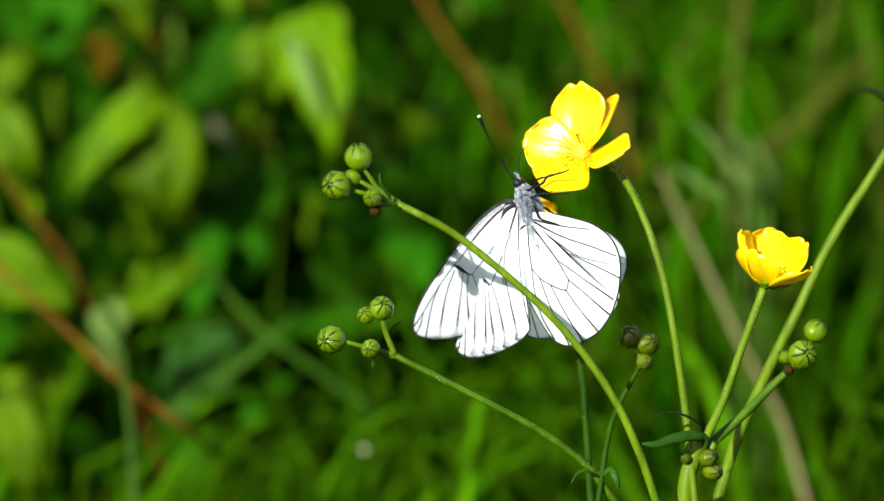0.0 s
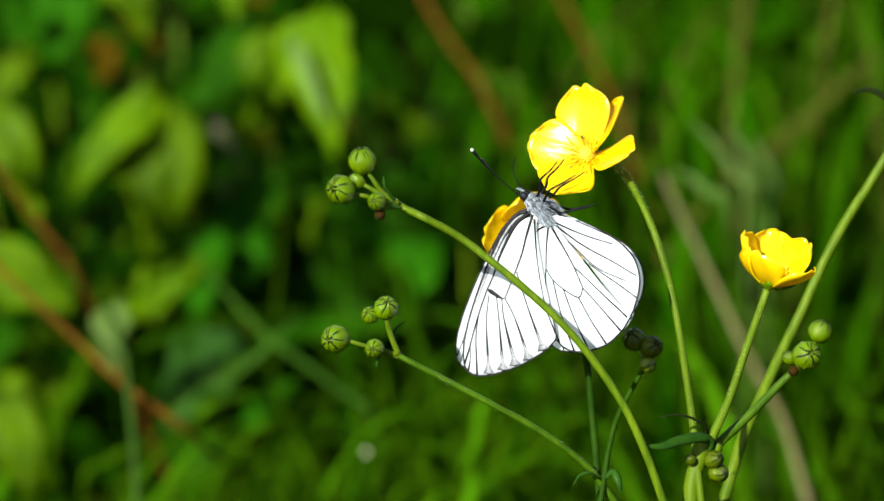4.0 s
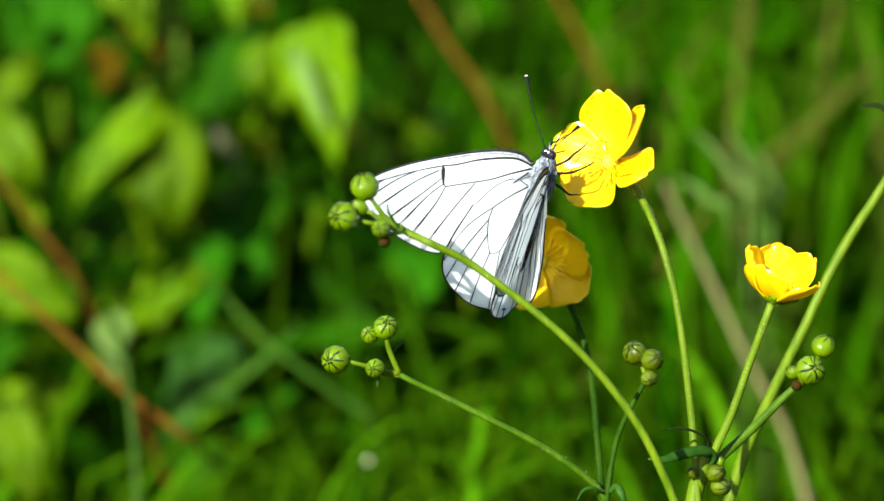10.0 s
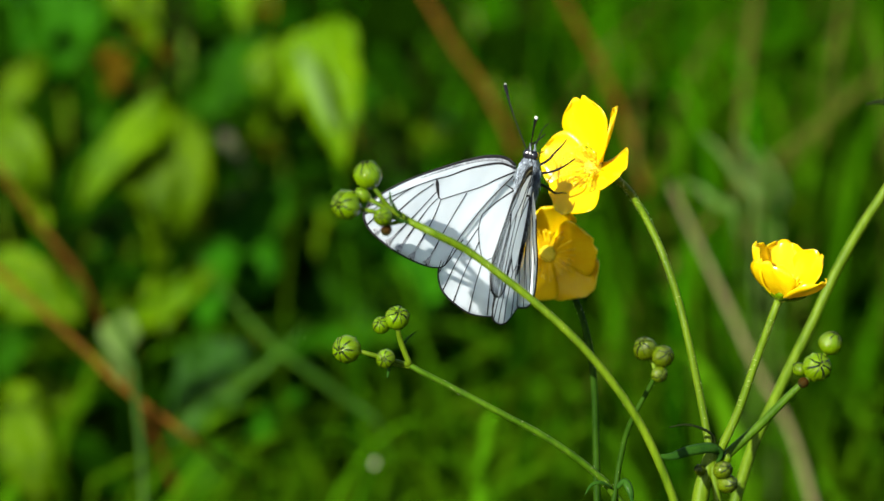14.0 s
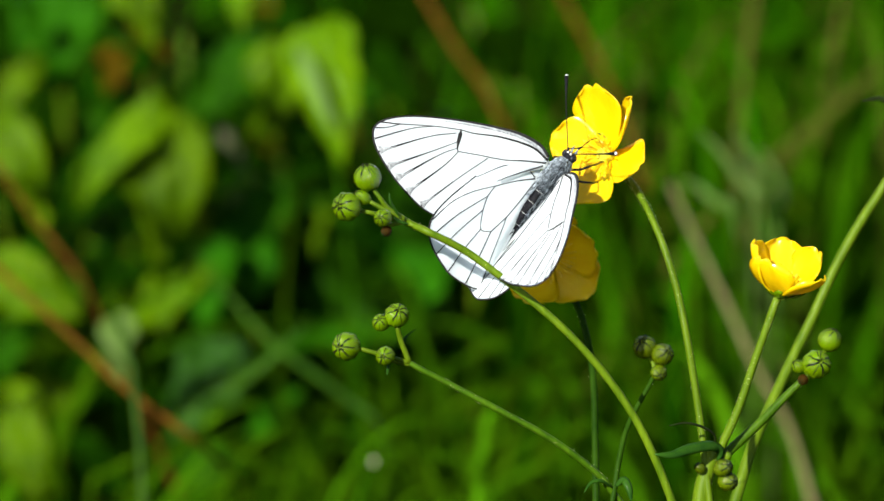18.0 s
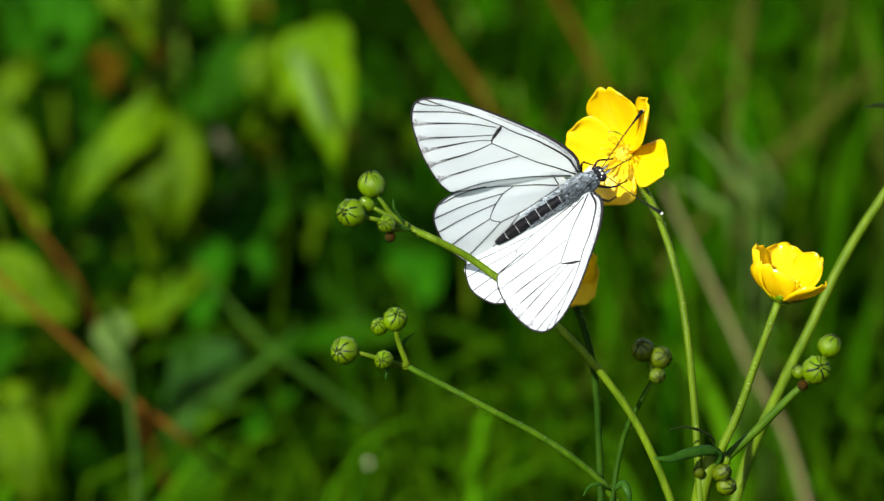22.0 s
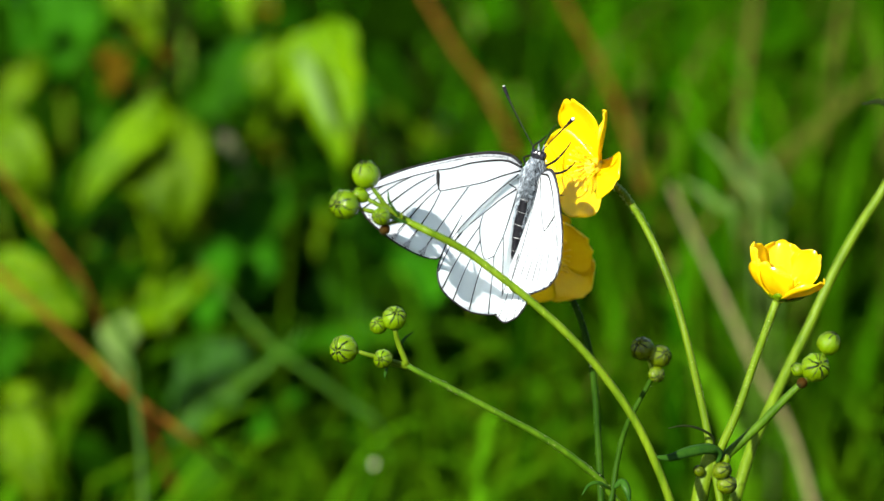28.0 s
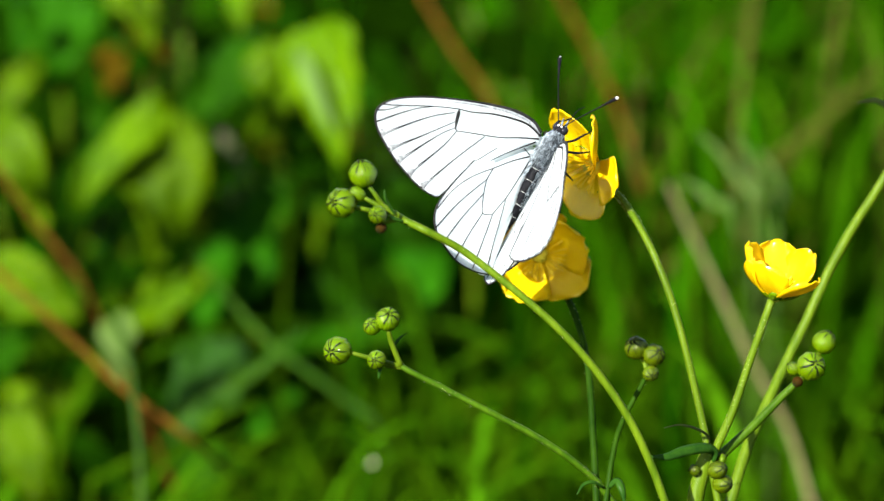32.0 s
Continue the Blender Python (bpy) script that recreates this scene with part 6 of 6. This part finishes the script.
    walk(right_forewing, [(t, hinged(right_forewing, a, b, c)) for t, a, b, c in (
        (0, -17.0, -117.1, 26.9), (0.5, -4.1, -116.8, 15.1), (1, 8.5, -117.8, 3.5), (1.5, 23.8, -113.3, -7.1), (2, 43.8, -110.5, -22.4),
        (2.5, 45.4, -111.3, -31.7), (3, 46.6, -112.3, -40.5), (3.5, 46.1, -112.0, -39.8), (6, 43.5, -110.5, -36.5), (6.3, 43.5, -110.5, -36.5),
        (6.5, -29.5, -61.0, 34.5), (6.6, -45.2, -70.0, 62.6), (6.7, -79.2, -73.3, 108.7), (6.8, -45.0, -77.1, 55.1), (6.94, -28.9, -98.3, 34.1),
        (7, 81.2, -85.2, -76.3), (7.06, 31.6, -79.8, -27.0), (7.2, 16.9, -83.3, -13.7), (7.5, 14.4, -63.6, -21.6), (8, 24.1, -63.5, -26.2),
        (8.5, 14.8, -64.8, -15.3), (9, 4.8, -65.3, -3.7), (9.5, -1.0, -64.0, 2.1), (10, -6.1, -62.4, 7.3), (10.5, -9.1, -60.3, 9.5),
        (11, -11.7, -58.1, 11.4), (11.5, -12.3, -56.5, 10.0), (12, -13.0, -55.0, 8.6), (12.5, -11.5, -59.5, 8.7), (13, -9.8, -64.0, 8.6),
        (13.5, -9.4, -64.7, 8.7), (14, -9.0, -65.4, 8.9), (15.2, -10.9, -58.1, 7.0), (16.5, -13.0, -50.2, 4.9), (17, -12.1, -48.1, 3.7),
        (17.5, -10.0, -45.9, 0.3), (18, -8.2, -43.6, -2.9), (18.5, -7.8, -43.8, -3.8), (19, -7.4, -44.0, -4.7), (19.5, -5.8, -43.6, -5.5),
        (20, -4.2, -43.2, -6.2), (20.5, -3.3, -43.2, -7.1), (21, -2.3, -43.2, -8.0), (21.5, -2.2, -43.4, -7.5), (22, -2.2, -43.6, -7.0),
        (22.5, -2.4, -43.1, -7.2), (23, -2.6, -42.6, -7.3), (23.5, -3.1, -42.1, -5.6), (24, -3.5, -41.7, -4.0), (24.5, -2.9, -39.0, -2.7),
        (25, 7.4, -50.7, -12.3), (25.5, 1.7, -47.8, -8.5), (27.5, -14.6, -49.2, 5.1), (28, -17.4, -50.2, 7.3), (28.5, -20.3, -50.7, 11.4),
        (29, -23.3, -51.0, 15.5), (29.5, -23.1, -49.8, 15.7), (30, -23.0, -48.6, 16.0), (30.5, -13.1, -48.9, 7.3), (31, -3.4, -48.3, -1.3),
        (31.5, -3.7, -53.5, 1.4), (32, 0.2, -54.0, -0.8),
    )])
    walk(left_hindwing, [(t, hinged(left_hindwing, a, b, c)) for t, a, b, c in (
        (0, -8.5, 111.2, -35.4), (0.5, 12.1, 106.9, -13.5), (1, 40.0, 106.0, 15.8), (1.5, 61.3, 106.0, 42.3), (2, 79.2, 108.5, 65.5),
        (2.5, -79.7, 71.5, -83.6), (3, -62.8, 68.2, -57.0), (3.5, -61.4, 68.4, -55.3), (6, -54.3, 69.1, -46.4), (6.3, -54.3, 69.1, -46.4),
        (6.5, -1.0, 52.4, -9.4), (6.6, -17.3, 70.7, -28.1), (6.7, 87.4, 101.4, 74.3), (6.8, -67.5, 70.6, -77.1), (6.94, 28.3, 109.7, 19.3),
        (7, -68.0, 83.5, -78.2), (7.06, -5.8, 67.8, -17.1), (7.2, 10.4, 86.5, 7.6), (7.5, 47.6, 74.9, 49.6), (8, 5.3, 72.9, 9.1),
        (8.5, -5.2, 72.8, -2.3), (9, -15.1, 72.0, -13.3), (9.5, -28.0, 70.8, -22.6), (10, -39.2, 69.0, -30.3), (10.5, -31.5, 65.7, -24.0),
        (11, -25.4, 62.2, -19.5), (11.5, -22.9, 61.9, -14.2), (12, -20.4, 61.5, -9.1), (12.5, -24.0, 64.1, -15.7), (13, -28.6, 66.5, -23.5),
        (13.5, -31.6, 68.0, -26.0), (14, -35.0, 69.4, -28.8), (15.2, -22.3, 64.2, -13.7), (16.5, -14.0, 57.5, -2.6), (17, -16.8, 54.5, -2.8),
        (17.5, -15.0, 53.7, -1.7), (18, -13.2, 53.0, -0.6), (18.5, -2.7, 52.6, 5.5), (19, 7.5, 51.5, 11.3), (19.5, 11.5, 49.2, 13.1),
        (20, 15.3, 46.8, 14.6), (20.5, 15.9, 45.5, 14.0), (21, 16.6, 44.2, 13.4), (21.5, 19.4, 43.4, 15.6), (22, 22.0, 42.6, 17.8),
        (22.5, 21.1, 42.5, 16.9), (23, 20.1, 42.3, 16.1), (23.5, 17.8, 43.4, 14.2), (24, 15.3, 44.5, 12.2), (24.5, 10.6, 43.7, 9.0),
        (25, -18.6, 49.8, -4.1), (25.5, -21.6, 54.6, -10.0), (27.5, -19.0, 58.6, -9.8), (28, -12.9, 58.0, -4.9), (28.5, -14.5, 59.1, -6.1),
        (29, -16.2, 60.1, -7.5), (29.5, -16.1, 58.9, -6.8), (30, -16.0, 57.6, -6.1), (30.5, -18.2, 57.3, -6.6), (31, -20.3, 56.9, -7.1),
        (31.5, -16.0, 58.5, -8.1), (32, -17.2, 58.8, -6.8),
    )])
    walk(right_hindwing, [(t, hinged(right_hindwing, a, b, c)) for t, a, b, c in (
        (0, -54.4, -121.6, 60.7), (0.5, -35.2, -116.1, 44.1), (1, -10.1, -114.0, 21.7), (1.5, 7.5, -108.0, 8.5), (2, 36.0, -104.3, -15.8),
        (2.5, 37.5, -109.2, -22.6), (3, 37.3, -114.1, -27.9), (3.5, 36.8, -114.0, -27.4), (6, 34.4, -113.3, -25.0), (6.3, 34.4, -113.3, -25.0),
        (6.5, -27.6, -58.0, 31.6), (6.6, -53.2, -72.2, 65.8), (6.7, 66.2, -107.5, -45.4), (6.8, -12.5, -83.5, 23.5), (6.94, -63.3, -95.9, 72.3),
        (7, 69.0, -83.6, -60.2), (7.06, 42.9, -80.1, -34.4), (7.2, 78.9, -71.2, -71.9), (7.5, 60.0, -66.2, -63.8), (8, 44.9, -62.3, -50.5),
        (8.5, 40.2, -65.2, -45.4), (9, 34.3, -67.9, -39.2), (9.5, 27.5, -68.4, -32.4), (10, 20.4, -68.6, -25.3), (10.5, 15.4, -67.0, -21.5),
        (11, 11.1, -65.3, -18.2), (11.5, 0.8, -62.1, -5.6), (12, -6.9, -58.0, 4.4), (12.5, -0.1, -63.2, -3.4), (13, 9.9, -67.8, -14.3),
        (13.5, 16.3, -69.3, -20.8), (14, 23.5, -70.4, -28.2), (15.2, 3.6, -61.4, -6.5), (16.5, -6.2, -49.6, 5.4), (17, -5.5, -46.9, 4.8),
        (17.5, -3.9, -44.9, 2.8), (18, -2.5, -42.8, 1.0), (18.5, -2.1, -42.5, -0.3), (19, -1.6, -42.3, -1.5), (19.5, -1.3, -41.8, -0.3),
        (20, -1.0, -41.3, 0.9), (20.5, -0.3, -41.3, 0.3), (21, 0.4, -41.3, -0.2), (21.5, 0.3, -41.5, -0.3), (22, 0.1, -41.8, -0.4),
        (22.5, 0.2, -41.2, 0.1), (23, 0.2, -40.7, 0.6), (23.5, 0.2, -40.4, 0.8), (24, 0.2, -40.1, 1.0), (24.5, 2.5, -39.3, 2.4),
        (25, 4.3, -47.9, -6.8), (25.5, 3.5, -47.5, -4.6), (27.5, -9.0, -48.9, 5.1), (28, -9.9, -49.4, 6.9), (28.5, -12.6, -50.1, 9.4),
        (29, -15.3, -50.7, 11.9), (29.5, -14.5, -49.9, 11.7), (30, -13.7, -49.0, 11.5), (30.5, -7.1, -49.1, 6.6), (31, -0.5, -48.7, 1.9),
        (31.5, -3.5, -52.8, 2.4), (32, -1.4, -53.6, 1.9),
    )])
    walk(left_fold, [(t, hinged(left_fold, a, b, c)) for t, a, b, c in (
        (0, -20.7, 112.5, -48.5), (0.5, -4.7, 106.6, -30.9), (1, 23.6, 103.3, -1.2), (1.5, 49.7, 101.9, 30.5), (2, 75.3, 103.6, 61.5),
        (2.5, -76.1, 76.4, -79.9), (3, -55.7, 72.5, -49.4), (3.5, -53.9, 72.6, -47.2), (6, -44.8, 72.9, -36.4), (6.3, -44.8, 72.9, -36.4),
        (6.5, 30.6, 83.4, 24.9), (6.6, 1.3, 135.6, -9.2), (6.7, 6.5, -173.6, -13.8), (6.8, 14.9, -150.4, -17.6), (7, 2.7, -112.5, -12.5),
        (7.2, -13.9, -114.2, 10.3), (7.5, -29.4, -124.2, 28.9), (8, -10.4, -127.7, 13.9), (8.5, -5.4, -127.4, 8.4), (9, -0.3, -127.4, 2.9),
        (9.5, 6.7, -127.2, 0.2), (10, 13.8, -127.2, -2.6), (10.5, 11.7, -131.4, -1.9), (11, 9.8, -135.6, -1.4), (11.5, 8.4, -136.2, 2.6),
        (12, 7.0, -136.9, 6.6), (12.5, 8.1, -134.0, 2.3), (13, 9.6, -131.1, -2.3), (13.5, 10.4, -129.3, -2.7), (14, 11.3, -127.5, -3.1),
        (15.2, 7.1, -134.1, 3.6), (16.5, 4.1, -141.6, 9.4), (17, 6.8, -144.3, 9.8), (17.5, 5.7, -145.2, 10.1), (18, 4.6, -146.1, 10.4),
        (18.5, -2.8, -147.5, 12.2), (19, -10.0, -149.1, 13.7), (19.5, -12.9, -151.5, 13.9), (20, -15.7, -153.9, 13.9), (20.5, -16.3, -155.2, 13.0),
        (21, -16.8, -156.5, 12.2), (21.5, -19.0, -157.2, 13.4), (22, -21.1, -157.9, 14.5), (22.5, -20.4, -158.1, 14.1), (23, -19.7, -158.2, 13.6),
        (23.5, -17.7, -157.2, 12.6), (24, -15.8, -156.2, 11.5), (24.5, -12.1, -157.0, 10.1), (25, 9.3, -148.6, 8.6), (25.5, 10.1, -143.5, 4.6),
        (27.5, 7.1, -139.9, 4.6), (28, 3.2, -141.2, 6.7), (28.5, 3.9, -140.0, 6.3), (29, 4.8, -138.8, 5.9), (29.5, 5.1, -140.1, 6.4),
        (30, 5.4, -141.3, 6.8), (30.5, 7.0, -141.4, 7.1), (31, 8.5, -141.4, 7.5), (31.5, 5.1, -140.4, 4.9), (32, 5.8, -140.0, 6.8),
    )])
    walk(right_fold, [(t, hinged(right_fold, a, b, c)) for t, a, b, c in (
        (0, -58.5, -125.7, 65.6), (0.5, -42.5, -119.2, 52.5), (1, -20.5, -115.3, 33.2), (1.5, -7.8, -108.0, 24.5), (2, 17.1, -102.1, 3.7),
        (2.5, 24.4, -106.6, -8.8), (3, 27.4, -111.5, -17.1), (3.5, 26.8, -111.4, -16.5), (6, 23.8, -110.9, -13.5), (6.3, 23.8, -110.9, -13.5),
        (6.5, 70.7, -100.5, -65.0), (6.6, 11.6, -143.9, 6.1), (6.7, 11.4, 167.1, 23.0), (6.8, -4.1, 148.4, 8.3), (7, -17.3, 129.6, -5.1),
        (7.2, -33.9, 135.2, -19.3), (7.5, -32.1, 143.6, -27.7), (8, -27.6, 150.2, -25.6), (8.5, -24.1, 148.4, -22.9), (9, -20.4, 146.7, -20.1),
        (9.5, -17.3, 146.9, -18.0), (10, -14.2, 147.3, -15.8), (10.5, -12.3, 149.1, -15.5), (11, -10.4, 150.9, -15.2), (11.5, -5.2, 154.1, -9.5),
        (12, -0.6, 157.7, -4.3), (12.5, -4.9, 152.9, -8.0), (13, -9.7, 148.4, -12.2), (13.5, -12.3, 146.8, -14.1), (14, -15.1, 145.3, -16.3),
        (15.2, -6.7, 154.9, -8.6), (16.5, 0.3, 150.1, -2.4), (17, 0.2, 152.8, -2.6), (17.5, -0.8, 155.0, -3.8), (18, -1.6, 157.2, -5.0),
        (18.5, -2.0, 157.5, -6.1), (19, -2.3, 157.7, -7.1), (19.5, -2.5, 158.3, -5.8), (20, -2.7, 158.8, -4.5), (20.5, -3.3, 158.8, -4.8),
        (21, -3.8, 158.9, -5.0), (21.5, -3.7, 158.7, -5.2), (22, -3.6, 158.4, -5.3), (22.5, -3.6, 158.9, -4.8), (23, -3.5, 159.5, -4.3),
        (23.5, -3.5, 159.8, -4.1), (24, -3.5, 160.0, -3.9), (24.5, -5.3, 161.0, -1.6), (25, -7.4, 152.5, -10.4), (25.5, -6.7, 152.9, -8.5),
        (27.5, 2.5, 150.5, -3.7), (28, 3.1, 150.0, -2.3), (28.5, 4.9, 149.0, -1.0), (29, 6.8, 148.0, 0.4), (29.5, 6.4, 149.0, 0.6),
        (30, 6.0, 149.9, 0.8), (30.5, 1.0, 150.6, -1.5), (31, -3.8, 151.4, -3.6), (31.5, -2.2, 147.2, -4.5), (32, -3.7, 146.5, -4.3),
    )])
    walk(cup_flower, [(t, pose(x, y, z, a, b, c)) for t, x, y, z, a, b, c in (
        (0, -0.01638, 0.37021, 0.08603, -27.0, -27.3, 10.6), (6.6, -0.01638, 0.37021, 0.08603, -27.0, -27.3, 10.6), (8, -0.01444, 0.37141, 0.08611, -8.5, -35.2, 6.4),
        (10, -0.01417, 0.37110, 0.08612, -12.2, -34.5, 5.4), (12, -0.01481, 0.37113, 0.08605, -16.0, -39.1, 7.2), (14, -0.01507, 0.37068, 0.08605, -18.0, -45.6, 10.2),
        (17, -0.01424, 0.37112, 0.08605, -14.4, -44.2, 8.1), (20, -0.01340, 0.37321, 0.08602, 9.0, -39.7, 3.9), (24, -0.01287, 0.37298, 0.08602, 9.6, -40.7, 5.8),
        (25, -0.01356, 0.37260, 0.08609, 8.5, -55.2, 0.9), (28, -0.01399, 0.37192, 0.08594, 2.7, -57.2, 0.6), (30, -0.01373, 0.37198, 0.08597, 3.7, -58.4, 1.2),
        (31, -0.01416, 0.37302, 0.08607, 19.7, -57.7, -4.3), (32, -0.01347, 0.37249, 0.08610, 22.8, -60.8, -6.9),
    )])
    walk(feelers[1], [(t, aimed(feelers[1], x, y, z)) for t, x, y, z in (
        (0, 0.443, 0.895, -0.052), (1, 0.241, 0.951, -0.195), (2, 0.024, 0.911, -0.413), (3, 0.525, 0.820, -0.230), (6, 0.705, 0.685, -0.184),
        (6.5, 0.695, 0.705, 0.138), (6.7, 0.922, 0.384, 0.058), (7, 0.679, 0.711, 0.182), (7.5, 0.755, 0.387, 0.529), (8, 0.751, 0.431, 0.501),
        (9, 0.674, 0.559, 0.483), (10, 0.689, 0.563, 0.457), (11, 0.682, 0.525, 0.509), (12, 0.595, 0.591, 0.545), (13, 0.537, 0.703, 0.466),
        (14, 0.467, 0.551, 0.691), (16.5, 0.728, 0.265, 0.633), (17, 0.760, 0.263, 0.594), (18, 0.746, 0.341, 0.572), (19, 0.788, 0.406, 0.463),
        (20, 0.875, 0.340, 0.344), (21, 0.849, 0.369, 0.379), (22, 0.874, 0.359, 0.326), (23, 0.869, 0.335, 0.365), (24, 0.793, 0.314, 0.521),
        (25, 0.739, 0.375, 0.560), (25.5, 0.675, 0.376, 0.635), (27.5, 0.611, 0.521, 0.596), (28, 0.550, 0.593, 0.588), (29, 0.520, 0.628, 0.579),
        (30, 0.547, 0.528, 0.650), (31, 0.660, 0.255, 0.707), (31.5, 0.646, 0.574, 0.503), (32, 0.649, 0.614, 0.450),
    )])
    walk(feelers[-1], [(t, aimed(feelers[-1], x, y, z)) for t, x, y, z in (
        (0, -0.856, 0.356, 0.376), (1, -0.912, 0.364, 0.190), (2, -0.927, 0.370, 0.069), (3, -0.725, 0.686, 0.054), (6, -0.561, 0.801, 0.210),
        (6.5, -0.558, 0.806, -0.199), (6.7, -0.237, 0.946, -0.224), (7, -0.745, 0.627, -0.229), (7.5, -0.670, 0.740, 0.063), (8, -0.632, 0.775, -0.001),
        (9, -0.636, 0.750, -0.184), (10, -0.641, 0.764, -0.074), (11, -0.625, 0.746, -0.230), (12, -0.742, 0.629, -0.233), (13, -0.726, 0.628, -0.281),
        (14, -0.651, 0.715, -0.257), (16.5, -0.567, 0.801, -0.193), (17, -0.624, 0.758, -0.188), (18, -0.674, 0.739, -0.004), (19, -0.659, 0.711, -0.244),
        (20, -0.482, 0.758, -0.440), (21, -0.505, 0.766, -0.398), (22, -0.408, 0.813, -0.416), (23, -0.483, 0.752, -0.449), (24, -0.500, 0.748, -0.437),
        (25, -0.589, 0.808, -0.018), (25.5, -0.649, 0.758, -0.068), (27.5, -0.643, 0.742, -0.190), (28, -0.743, 0.629, -0.231), (29, -0.764, 0.609, -0.214),
        (30, -0.690, 0.649, -0.321), (31, -0.611, 0.761, -0.216), (31.5, -0.533, 0.791, -0.302), (32, -0.587, 0.748, -0.310),
    )])
    walk(abdomen, [(t, Matrix.Translation((0, -0.0024, 0)) @ pose(0, 0, 0, a, 0, 0) @ Matrix.Translation((0, 0.0024, 0))) for t, a in ((0, 14), (6.3, 14), (6.8, 0), (32, 0))])
    for leg in legs:
        walk(leg, [(t, swung(leg, 0, b)) for t, b in ((0, -35), (6.3, -35), (6.8, 0), (32, 0))])


motions()
